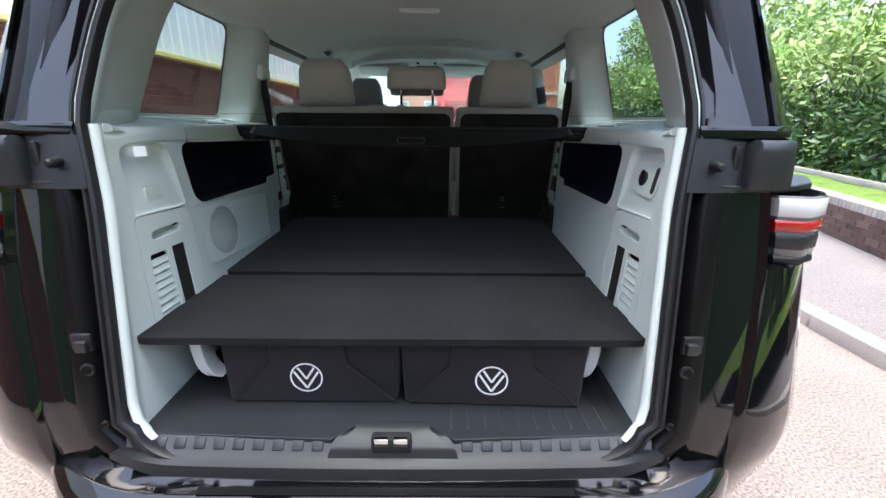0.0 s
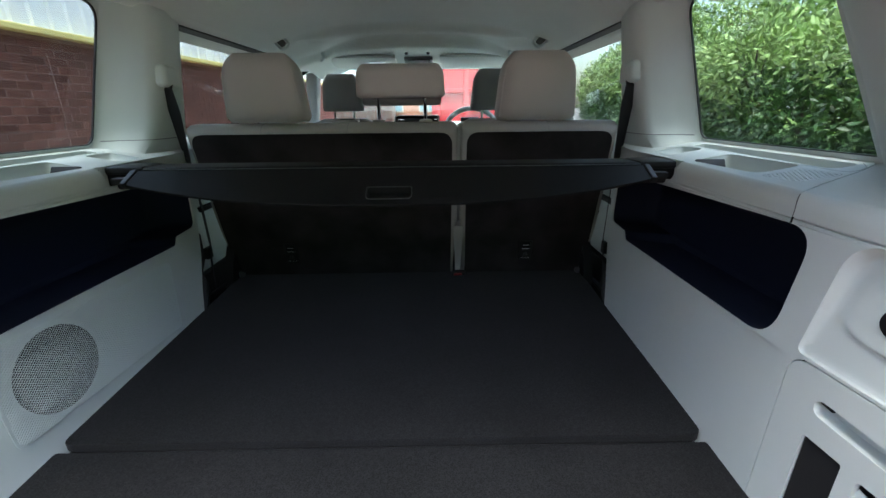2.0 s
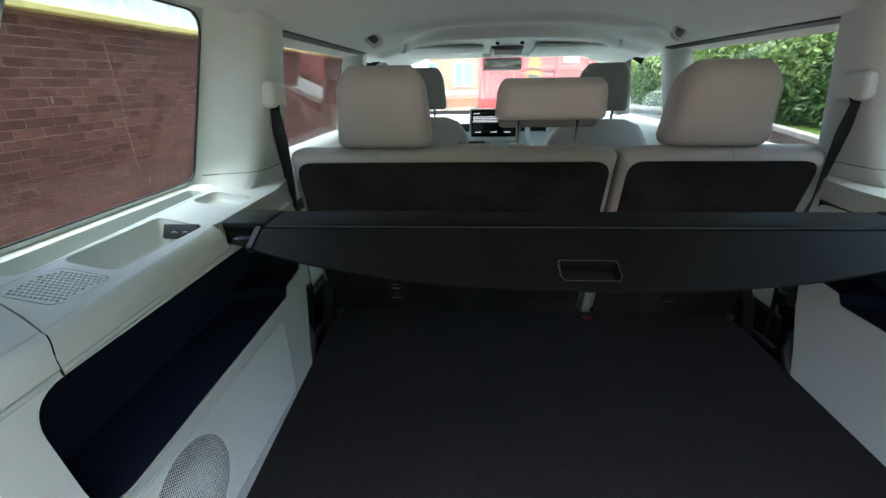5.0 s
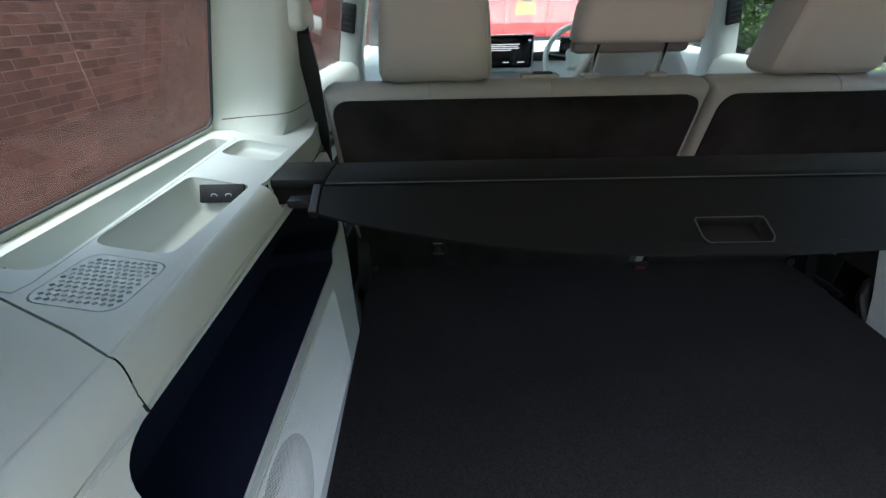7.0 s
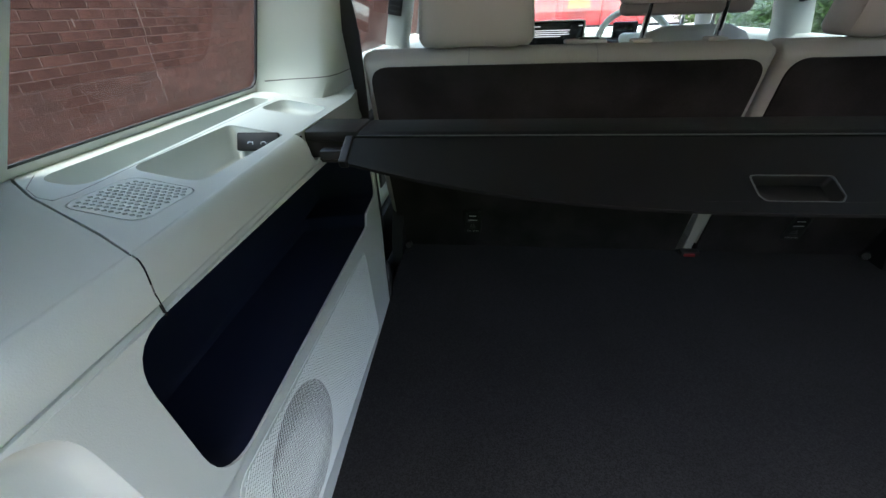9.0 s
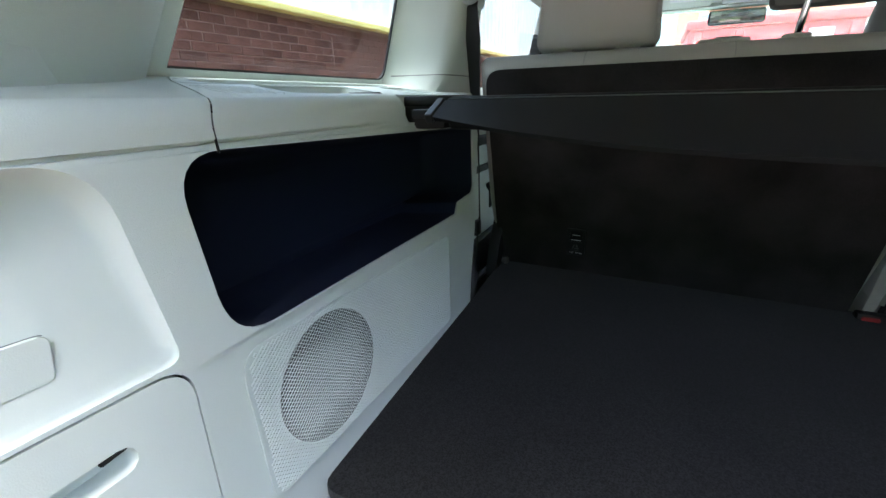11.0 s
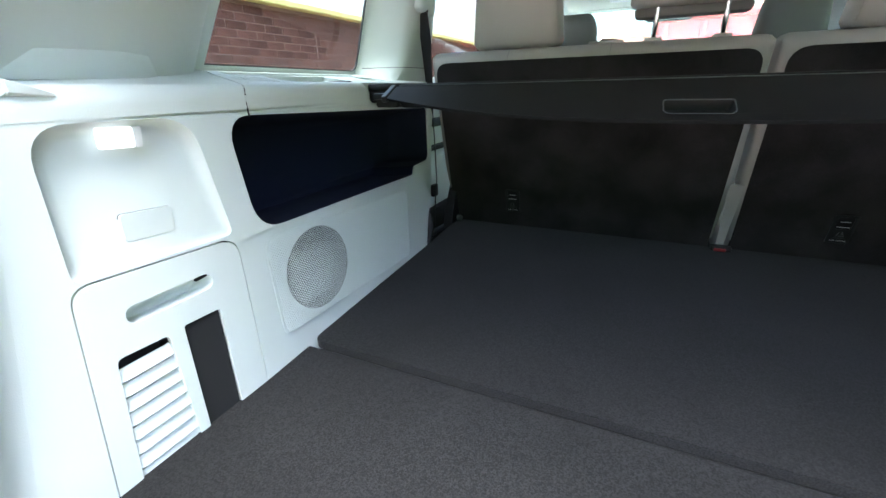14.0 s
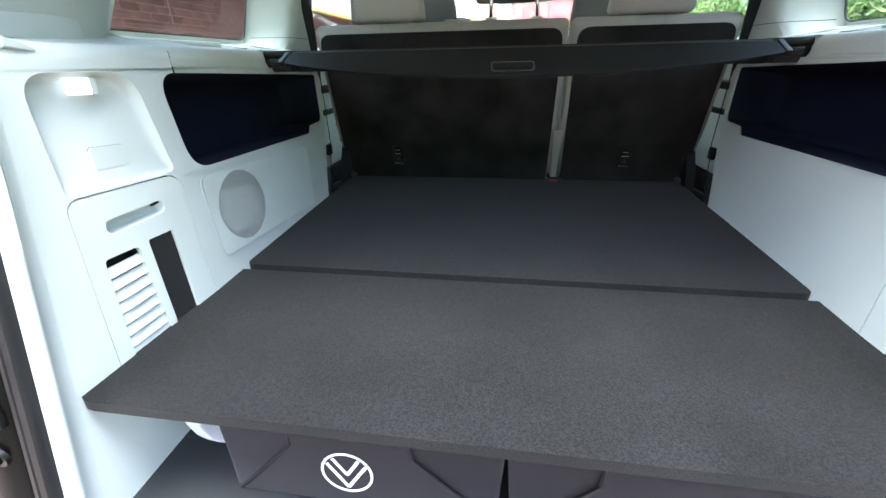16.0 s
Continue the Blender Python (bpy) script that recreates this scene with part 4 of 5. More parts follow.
    # grey shoulder: recessed plate with the strut stud, and a rounded block
    rings = [[(s * x, at(z) + dy, z) for x, dy in ((seal_x(z) + 0.01, -0.010), (seal_x(z) + 0.03, -0.016), (0.76, -0.016), (0.80, -0.01))] for z in (1.24, 1.30, 1.35)]
    part("stud_plate", loft(bmesh.new(), rings, closed=False), SHOULDER, side, "dark grey satin plate")
    rings = []
    for z, g in ((1.250, 0.004), (1.262, 0.006), (1.325, 0.0), (1.342, -0.003), (1.349, -0.012)):
        rings.append([(s * x, at(1.30) - 0.014 + dy, z) for x, dy in ((0.752 - g, 0.02), (0.755 - g, -0.020 - g), (0.764, -0.032 - g), (0.80, -0.036 - g), (0.838, -0.026 - g), (0.855 + g, 0.004), (0.864 + g, 0.06), (0.874 + g, 0.30), (0.90, 0.5))])
    part("shoulder_block", loft(bmesh.new(), rings, closed=False), SHOULDER, side, "dark grey rounded shoulder block", angle=50)
    # tail lamp
    def lamp_band(z0, z1, proud, taper=0.0):
        rings = []
        for z, g in ((z0, -0.004), (z0 + 0.004, 0.0), (z1 - 0.004, 0.0), (z1, -0.004)):
            y1 = at(1.16) + 0.004
            p = proud + g
            rings.append([(s * x, y, z) for x, y in ((0.824 + 0.15 * (1.236 - z), y1 + 0.04), (0.828 - taper + 0.15 * (1.236 - z), y1 + 0.004 - p), (0.89, y1 - 0.012 - p), (0.935 + p * 0.5, y1 + 0.012 - p), (0.970 + p, y1 + 0.055 - p * 0.5), (0.986 + p, y1 + 0.12), (0.986 + p, y1 + 0.26), (0.97, y1 + 0.30))])
        return loft(bmesh.new(), rings, closed=False)

    tl = part("tail_lamp", lamp_band(1.100, 1.236, 0.010), LENS_SMOKE, side, "clear and red tail lamp", angle=60)
    # pale colour of this band stands in for the sky mirrored in the lens
    part("top_lens", lamp_band(1.190, 1.232, 0.013), LENS_CLEAR, tl, "top lens with pale sky reflection in its colour", angle=60)
    part("red_light_bar", lamp_band(1.158, 1.184, 0.013, 0.004), LENS_RED, tl, angle=60)
    part("dark_reflector", lamp_band(1.118, 1.154, 0.012), SHOULDER, tl, angle=60)
    part("lower_trim", lamp_band(1.086, 1.103, 0.012), BLACK, tl, angle=60)
    # fixings on the jamb
    for z, r, x0 in ((0.919, 0.017, 0.662), (0.861, 0.0145, 0.651), (0.742, 0.008, 0.620)):
        c = (s * x0, aperture_y(z) - 0.015, z)
        if z > 0.88:
            part("buffer_pocket", box(c, (0.044, 0.012, 0.042), 0.004), RUBBER, side, "black square buffer pocket")
            part("buffer", box((c[0] - s * 0.006, c[1] - 0.010, c[2] - 0.004), (0.026, 0.018, 0.026), 0.004), SHOULDER, side, "grey rubber buffer")
        else:
            part("bung_rim", tube(bmesh.new(), [c, (c[0], c[1] - 0.006, c[2])], r, 18), RUBBER, side)
            part("bung", tube(bmesh.new(), [(c[0], c[1] - 0.005, c[2]), (c[0], c[1] - 0.010, c[2] + 0.002)], r * 0.62, 14), JAMB, side)
    # gas strut ball
    c = Vector((s * 0.690, aperture_y(1.294) - 0.045, 1.294))
    part("strut_stud", tube(bmesh.new(), [c, c + Vector((0, 0.006, 0)), c + Vector((0, 0.014, 0)), c + Vector((0, 0.04, 0.002))], [0.006, 0.010, 0.010, 0.013], 16), BLACK, side, "black strut ball stud")
    part("grab_slot", box((s * 0.735, aperture_y(1.30) - 0.014, 1.304), (0.014, 0.010, 0.066), 0.004), RUBBER, side)
    return side


rear_corner(-1)
rear_corner(1)
bump = thing("rear_bumper", (0, 0.85, 0.5), "glossy black rear bumper under the load sill", "bumper")
rings = []
for x in np.linspace(-0.84, 0.84, 41):
    tuck = 0.20 * max(0, (abs(x) - 0.5) / 0.34) ** 2.2
    low = 0.0
    ring = [(0.955, 0.640), (0.93, 0.632), (0.91, 0.628), (0.875, 0.622), (0.855, 0.600), (0.848, 0.54), (0.85, 0.45), (0.87, 0.34), (0.95, 0.28)]
    rings.append([(x, y + tuck, z + 0.03 * max(0, (abs(x) - 0.5) / 0.4) ** 2) for y, z in ring])
part("bumper_skin", loft(bmesh.new(), rings, closed=False), PAINT, bump, angle=45)
part("bright_strip", loft(bmesh.new(), [[(x, y, z) for y, z in ((0.920, 0.6335), (0.912, 0.6320), (0.903, 0.6305))] for x in np.linspace(-0.4, 0.4, 9)], closed=False), JAMB, bump)
# roof skin, so that no light leaks in above the headliner
rings = []
for y in (1.24, 1.4, 2.0, 3.0, 3.7, 3.81):
    rings.append([(x, y, 1.93 - 0.13 * (abs(x) / 0.80) ** 4 - (0.12 * (1 - (y - 1.24) / 0.16) if y < 1.4 else 0) - (0.12 if y > 3.8 else 0)) for x in np.linspace(-0.80, 0.80, 17)])
part("roof_skin", loft(bmesh.new(), rings, closed=False), PAINT, body)

# ---- folding load board ----
board = thing("load_board", (0, 1.7, BOARD_Z), "charcoal carpeted folding load board on white brackets", "load board")
for name, y0, y1, z in (("front_panel", 1.079, 1.4900, BOARD_Z - 0.001), ("rear_panel", 1.5020, 2.328, BOARD_Z + 0.006)):
    a, b = (0.602, 0.597) if name == "front_panel" else (0.597, 0.632)
    o = rounded([(-a, y0), (a, y0), (b, y1), (-b, y1)], [0.03, 0.03, 0.006, 0.006] if name == "front_panel" else [0.022, 0.022, 0.012, 0.012], 4)
    p = plate(o, [], lambda u, v, w: Vector((u, v, z - w)), 0.018)
    part(name, p, CARPET, board, bevel=0.0088, segs=5)
part("hinge_strip", box((0, 1.496, BOARD_Z - 0.016), (1.17, 0.016, 0.006), 0), PIPING, board)
for s in (-1, 1):
    rings = []
    for z, dx, dy in ((0.878, -0.004, 0), (0.82, -0.002, 0), (0.78, 0.004, 0), (0.755, 0.012, 0.004), (0.742, 0.022, 0.008), (0.738, 0.034, 0.012)):
        rings.append([(s * (0.505 - dx + e), 1.15 + dy + f, z) for e, f in ((-0.016, 0.0), (0.016, 0.004), (0.016, 0.05), (-0.016, 0.05))])
    part("bracket", loft(bmesh.new(), rings), WHITE_PLASTIC, board, "white curved support bracket", bevel=0.003)


def emblem(parent, cx, cz, fn):
    """A plain white ring with two plain chevron bands in it."""
    part("emblem_ring", plate(ellipse(cx, cz, 0.0405, 0.0405, 40), [ellipse(cx, cz, 0.0365, 0.0365, 40)], fn, 0.0008), WHITE_PRINT, parent, "white printed ring emblem")
    zig = [(-0.030, 0.016), (0.0, -0.030), (0.030, 0.016)]
    up = [(-0.020, 0.027), (0.0, -0.004), (0.020, 0.027)]
    for pts in (zig, up):
        for (ua, va), (ub, vb) in zip(pts, pts[1:]):
            d = math.hypot(ub - ua, vb - va)
            nu, nv = (vb - va) / d * 0.0027, -(ub - ua) / d * 0.0027
            q = [(cx + ua + nu, cz + va + nv), (cx + ub + nu, cz + vb + nv), (cx + ub - nu, cz + vb - nv), (cx + ua - nu, cz + va - nv)]
            part("emblem_bar", plate(q, [], fn, 0.0008), WHITE_PRINT, parent)


def storage_box(x0, x1, y0, turn, logo):
    """A collapsible fabric box with folded, piped corners."""
    top, bot = 0.868, FLOOR_Z + 0.0005
    th = thing("storage_box", (0.5 * (x0 + x1), y0 + 0.15, FLOOR_Z), "charcoal fabric storage box with piped seams and round white emblem", "storage box", "storage boxes")
    w = x1 - x0
    slope = math.tan(turn)
    yf = lambda x: y0 + slope * (x - x0)
    rings = []
    for z, ins, back in ((bot, 0.014, 0.0), (bot + 0.006, 0.006, -0.002), (0.77, 0.002, 0.002), (top, -0.004, 0.004)):
        o = rounded([(x0 + ins, yf(x0) + back), (x1 - ins, yf(x1) + back), (x1 - ins, yf(x1) + 0.33), (x0 + ins, yf(x0) + 0.33)], 0.012, 3)
        rings.append([(u, v, z) for u, v in o])
    part("body", loft(bmesh.new(), rings), BAG, th)
    fn = lambda u, v, ww: Vector((u, yf(u) + 0.0015 - 0.003 - ww + (v - bot) * 0.012, v))
    seams = [[(x0 + 0.02, bot + 0.004), (x0 + 0.115, 0.806), (x0 + 0.122, 0.816), (x0 + 0.122, top)], [(x1 - 0.012, bot + 0.003), (x1 - 0.125, 0.806), (x1 - 0.132, 0.816), (x1 - 0.132, top)]]
    for seam in seams:
        bm = tube(bmesh.new(), [fn(u, v, 0.003) for u, v in seam], 0.0034, 6)
        part("piping", bm, PIPING, th)
    part("front_fold", plate([(x0 + 0.024, bot + 0.004), (x1 - 0.016, bot + 0.004), (x1 - 0.127, 0.806), (x1 - 0.134, top), (x0 + 0.124, top), (x0 + 0.117, 0.806)], [], lambda u, v, ww: fn(u, v, -0.001 + ww), 0.0060), BAG, th, bevel=0.001)
    emblem(th, logo, 0.773, lambda u, v, ww: fn(u, v, 0.0060 + ww))
    return th


storage_box(-0.425, 0.012, 1.118, 0.0, -0.218)
storage_box(0.018, 0.470, 1.115, -0.035, 0.24)

# ---- load cover ----
cover = thing("load_cover", (0, 1.85, 1.34), "black roller load cover, half pulled out", "load cover")
part("cassette", box((0, 1.914, 1.3360), (1.18, 0.094, 0.052), 0.010, None, 3), COVER_CLOTH, cover)
part("cassette_lip", box((0, 1.8655, 1.3580), (1.17, 0.0018, 0.0018), 0.0006), RIM_GREY, cover)


def on_cover(u, v, w=0.0):
    """v: metres down the slope of the flap from its top edge; w: metres below its face."""
    return Vector((u, 1.862 - 0.898 * v + 0.44 * w, 1.358 - 0.44 * v - 0.898 * w))


low = [(x, 0.054 + 0.084 * (1 - (abs(x) / 0.595) ** 2.4)) for x in np.linspace(-0.585, 0.585, 25)]
flap = [(-0.592, 0.004), (0.592, 0.004), (0.598, 0.03)] + low[::-1] + [(-0.598, 0.03)]
hand = rounded([(-0.049, 0.076), (0.049, 0.076), (0.050, 0.110), (0.044, 0.119), (-0.042, 0.119), (-0.048, 0.110)], 0.006, 3)
part("flap", plate(flap, [hand], on_cover, 0.006), COVER_CLOTH, cover, "black flap with a pull handle", bevel=0.002)
part("handle_recess", bowl(hand, on_cover, [(1.0, 0.001), (0.96, 0.012), (0.9, 0.016)]), BLACK, cover)
part("handle_rim", plate(shrink(hand, 1.02), [shrink(hand, 0.985)], lambda u, v, w: on_cover(u, v, -0.0012 + w), 0.002), RIM_GREY, cover, "grey handle rim", bevel=0.0006)
for s in (-1, 1):
    part("end_cap", box((s * 0.646, 1.914, 1.3550), (0.120, 0.086, 0.018), 0.005), BLACK, cover)
    part("end_socket", box((s * 0.640, 1.905, 1.3330), (0.085, 0.06, 0.045), 0.006), DARK_HOLE, cover)
    rings = [[on_cover(s * (0.588 + a), v, w) for a, w in ((0, -0.003), (0.014, -0.003), (0.014, 0.012), (0, 0.012))] for v in (0.0, 0.012, 0.03, 0.048, 0.056)]
    part("side_clip", loft(bmesh.new(), rings), SHOULDER, cover, "grey side clip", bevel=0.003)
    part("guide_pin", box((s * 0.622, 1.848, 1.3360), (0.034, 0.022, 0.014), 0.003), SHOULDER, cover)

# ---- rear bench ----
LEAN = 0.262


def on_seat(u, v, w=0.0):
    """(x, z, depth to the front) on the leaning back of the bench."""
    return Vector((u, 2.303 - LEAN * (v - 0.995) + w, v))


def headrest(parent, cx, cy, z0, z1, w0, w1, d, material, taper=0.30):
    rings = []
    for f in (0.0, 0.03, 0.08, 0.2, 0.4, 0.6, 0.74, 0.84, 0.91, 0.96, 0.985, 1.0):
        z = z0 + (z1 - z0) * f
        w = w0 + (w1 - w0) * f
        q = 1 - taper * max(0, (f - 0.62) / 0.38) ** 2.9 - 0.09 * max(0, (0.10 - f) / 0.10) ** 2
        dd = d * (1 - 0.62 * max(0, (f - 0.70) / 0.30) ** 2.4 - 0.2 * max(0, (0.08 - f) / 0.08) ** 2)
        o = rounded([(-w / 2 * q, -dd / 2), (w / 2 * q, -dd / 2), (w / 2 * q * 0.94, dd / 2), (-w / 2 * q * 0.94, dd / 2)], [0.05, 0.05, 0.035, 0.035], 6)
        rings.append([(cx + u, cy + v - 0.12 * (z - z0), z) for u, v in o])
    rest = part("headrest", loft(bmesh.new(), rings), material, parent, angle=70)
    for e in (-1, 1):
        line = []
        for f in (0.05, 0.12, 0.3, 0.5, 0.7, 0.86):
            w = w0 + (w1 - w0) * f
            w *= 1 - taper * max(0, (f - 0.62) / 0.38) ** 2.9
            dd = d * (1 - 0.62 * max(0, (f - 0.70) / 0.30) ** 2.4 - 0.2 * max(0, (0.08 - f) / 0.08) ** 2)
            line.append((cx + e * (w / 2 - 0.0122), cy - dd / 2 + 0.0122 - 0.12 * (z1 - z0) * f, z0 + (z1 - z0) * f))
        part("seam", tube(bmesh.new(), line, 0.0010, 5), material, rest)
    return rest


def bench_seat(x0, x1, label, rests):
    th = thing("bench_seat", (0.5 * (x0 + x1), 2.4, 0.7), label, "seat", "rear bench")
    # profile of the backrest: straight back, full round roll on top
    prof = [(0.115, 0.93), (0.0, 0.93), (0.0, 1.02), (0.0, 1.10), (0.0, 1.25), (0.0, 1.400)]
    prof += [(0.058 - 0.058 * math.cos(a), 1.400 + 0.048 * math.sin(a)) for a in np.linspace(0.2, math.pi / 2, 8)]
    prof += [(0.080, 1.447), (0.102, 1.440), (0.115, 1.420)]
    rings = []
    ends = [(0.0, 0.020), (0.002, 0.011), (0.007, 0.004), (0.016, 0.0005), (0.030, 0.0)]
    mid = 0.5 * (x0 + x1)
    for e, inset in ends + [(None, 0.0)] + ends[::-1]:
        ring = []
        for w, v in prof:
            wi = min(max(w, inset), 0.115 - inset)
            vi = min(v, 1.448 - inset) if v > 1.2 else v
            ring.append((wi, vi))
        rings.append((e, ring))
    half = len(ends)
    out = []
    for k, (e, ring) in enumerate(rings):
        row = []
        for w, v in ring:
            narrow = 0.012 * max(0.0, (1.10 - v) / 0.17)
            u = mid if e is None else (x0 + narrow + e if k < half else x1 - narrow - e)
            row.append(on_seat(u, v, w))
        out.append(row)
    part("backrest", loft(bmesh.new(), out), LEATHER, th, "warm grey leatherette backrest", angle=60)
    c = rounded([(x0 + 0.022, 0.90), (x1 - 0.022, 0.90), (x1 - 0.020, 1.07), (x1 - 0.017, 1.417), (x0 + 0.017, 1.417), (x0 + 0.020, 1.07)], [0.004, 0.004, 0.05, 0.04, 0.04, 0.05], 8)
    part("back_carpet", plate(c, [], lambda u, v, w: on_seat(u, v, -0.006 + w), 0.02), SEAT_CARPET, th, "black carpeted seat back", bevel=0.004)
    part("cushion", box((0.5 * (x0 + x1), 2.62, 0.90), (x1 - x0 - 0.02, 0.50, 0.16), 0.04, None, 3), LEATHER, th)
    # stitched seams over the top roll
    for x in (-0.431, -0.168) if x1 - x0 > 0.6 else (0.448,):
        part("seam", tube(bmesh.new(), [on_seat(x, 1.400 + 0.0482 * math.sin(a), 0.058 - 0.0582 * math.cos(a)) for a in np.linspace(0.35, math.pi / 2, 7)] + [on_seat(x, 1.4472, 0.085)], 0.0009, 5), FRONT_REST, th)
    for kind, cx in rests:
        if kind == "tall":
            headrest(th, cx, 2.262, 1.4505, 1.645, 0.258, 0.222, 0.115, LEATHER)
            for dx in (-0.066, 0.066):
                part("post_collar", box((cx + dx, 2.245, 1.452), (0.05, 0.03, 0.014), 0.005), LEATHER, th)
                part("post", tube(bmesh.new(), [(cx + dx, 2.262, 1.44), (cx + dx, 2.262, 1.47)], 0.006), CHROME, th)
        else:
            headrest(th, cx, 2.228, 1.518, 1.612, 0.276, 0.262, 0.085, LEATHER, 0.13)
            part("headrest_foot", box((cx, 2.252, 1.511), (0.245, 0.045, 0.030), 0.012), DARK_SEAT, th, "dark lower edge of the headrest")
            for dx in (-0.073, 0.073):
                part("post", tube(bmesh.new(), [(cx + dx, 2.250, 1.44), (cx + dx * 0.97, 2.230, 1.53)], 0.0062, 12), CHROME, th)
                part("post_collar", box((cx + dx, 2.250, 1.4500), (0.040, 0.030, 0.010), 0.004), LEATHER, th)
    return th


left_seat = bench_seat(-0.662, 0.170, "wide warm grey leatherette rear seat with two headrests", (("tall", -0.418), ("low", -0.002)))
right_seat = bench_seat(0.180, 0.664, "narrow warm grey leatherette rear seat with one headrest", (("tall", 0.413),))
part("release_tray", box((-0.185, 2.265, 1.4505), (0.085, 0.04, 0.010), 0.004), LEATHER, left_seat)
part("release_lever", box((-0.178, 2.265, 1.456), (0.042, 0.022, 0.006), 0.002), BLACK, left_seat, "black release lever")
for cx, seat in ((-0.425, left_seat), (0.420, right_seat)):
    anc = part("tether_anchor", plate(rounded([(cx - 0.0235, 0.957), (cx + 0.0235, 0.957), (cx + 0.0235, 1.037), (cx - 0.0235, 1.037)], 0.006, 3), [rounded([(cx - 0.016, 0.998), (cx + 0.016, 0.998), (cx + 0.016, 1.031), (cx - 0.016, 1.031)], 0.003, 3)], lambda u, v, w: on_seat(u, v, -0.0095 + w), 0.006), BLACK, seat, "black child seat tether anchor with printed symbol", bevel=0.001)
    part("anchor_back", plate([(cx - 0.017, 0.997), (cx + 0.017, 0.997), (cx + 0.017, 1.032), (cx - 0.017, 1.032)], [], lambda u, v, w: on_seat(u, v, -0.0068 + w), 0.002), DARK_HOLE, anc)
    for z, half in ((1.0185, 0.010), (1.0040, 0.013)):
        part("anchor_bar", tube(bmesh.new(), [on_seat(cx - half, z, -0.0085), on_seat(cx + half, z, -0.0085)], 0.0010, 8), LENS_CLEAR, anc, "pale metal anchor bar")
    sym = [[(cx - 0.009, 0.978), (cx - 0.006, 0.978), (cx - 0.002, 0.990), (cx - 0.005, 0.990)], [(cx - 0.003, 0.978), (cx + 0.009, 0.978), (cx + 0.009, 0.981), (cx - 0.003, 0.981)], [(cx + 0.001, 0.983), (cx + 0.007, 0.983), (cx + 0.003, 0.992), (cx + 0.001, 0.992)]]
    for o in sym:
        part("printed_symbol", plate(o, [], lambda u, v, w: on_seat(u, v, -0.0105 + w), 0.0006), LENS_SMOKE, anc)
    part("anchor_line", tube(bmesh.new(), [on_seat(cx - 0.012, 0.9735, -0.0098), on_seat(cx + 0.012, 0.9735, -0.0098)], 0.0006, 6), LENS_SMOKE, anc)
    words = bpy.data.curves.new("printed_words", "FONT")
    words.body, words.size, words.align_x, words.extrude = "TOP TETHER", 0.0058, "CENTER", 0.0002
    words.materials.append(LENS_CLEAR)
    wo = new("printed_words", words)
    wo.parent = anc

    spot = on_seat(cx, 0.9640, -0.0108)
    wo.matrix_basis = Matrix.Translation(spot) @ Matrix.Rotation(radians(90) + math.atan(LEAN), 4, "X")

# lower fittings of the bench
for s in (-1, 1):
    hc = thing("seat_hinge_cover", (s * 0.645, 2.31, 0.93), "black plastic seat hinge cover with round cap", "hinge cover", "hinge covers")
    o = rounded([(2.235, 0.875), (2.37, 0.875), (2.36, 1.04), (2.318, 1.06), (2.26, 0.96)], 0.015, 4)
    part("shell", plate(o, [], lambda u, v, w: Vector((s * (0.625 + w), u, v)), 0.03), BLACK, hc, bevel=0.004)
    part("cap", tube(bmesh.new(), [(s * 0.618, 2.298, 0.918), (s * 0.614, 2.290, 0.920)], [0.013, 0.009], 14), BLACK, hc, "black round cap")
    part("hinge_rail", tube(bmesh.new(), [(s * 0.664, 2.16, 0.893), (s * 0.662, 2.20, 0.897), (s * 0.660, 2.31, 0.890)], 0.009, 10), SHOULDER, hc, "grey hinge tube")
    lv = thing("belt_tongue_holder", (s * 0.640, 2.08, 0.93), "black curved belt tongue holder", "belt holder", "belt holders")
    part("holder", tube(bmesh.new(), [(s * 0.628, 2.035, 0.885), (s * 0.626, 2.06, 0.915), (s * 0.629, 2.085, 0.95), (s * 0.636, 2.094, 0.98), (s * 0.645, 2.10, 0.995)], [0.008, 0.012, 0.013, 0.010, 0.005], 10), BLACK, lv)
    blt = thing("seat_belt", (s * 0.7, 2.2, 1.3), "black seat belt hanging from the pillar", "seat belt", "seat belts")
    path = [(0.688, 2.205, 1.560, 0.25), (0.684, 2.190, 1.548, 0.25), (0.678, 2.198, 1.48, 0.3), (0.676, 2.210, 1.34, 0.7), (0.674, 2.222, 1.27, 1.13), (0.672, 2.226, 1.17, 1.16), (0.669, 2.226, 1.06, 1.16), (0.676, 2.226, 1.00, 1.16), (0.681, 2.226, 0.88, 1.16)]
    rings = []
    for i, (x, y, z, turn) in enumerate(path):
        c, d = math.cos(turn), math.sin(turn)
        ww = 0.0205
        rings.append([(s * (x + a * c - b * d), y + a * d + b * c, z) for a, b in ((-ww, -0.0012), (ww, -0.0012), (ww, 0.0012), (-ww, 0.0012))])
    part("webbing", loft(bmesh.new(), rings), WEBBING, blt)
    part("tongue", box((s * 0.669, 2.206, 1.035), (0.015, 0.032, 0.040), 0.004), BLACK, blt, "black belt tongue")
bk = thing("belt_buckle_strap", (0.175, 2.31, 0.92), "grey buckle strap with a red tab between the seats", "belt buckle")
part("strap", loft(bmesh.new(), [[(0.175 + a * e, on_seat(0, z).y - 0.012 + b, z) for a, b in ((-0.5, 0), (0.5, 0), (0.5, 0.006), (-0.5, 0.006))] for z, e in ((0.915, 0.020), (0.97, 0.022), (1.05, 0.030), (1.06, 0.034), (1.10, 0.030))]), LEATHER, bk, bevel=0.002)
part("base", box((0.178, 2.302, 0.911), (0.050, 0.024, 0.016), 0.004), BLACK, bk)
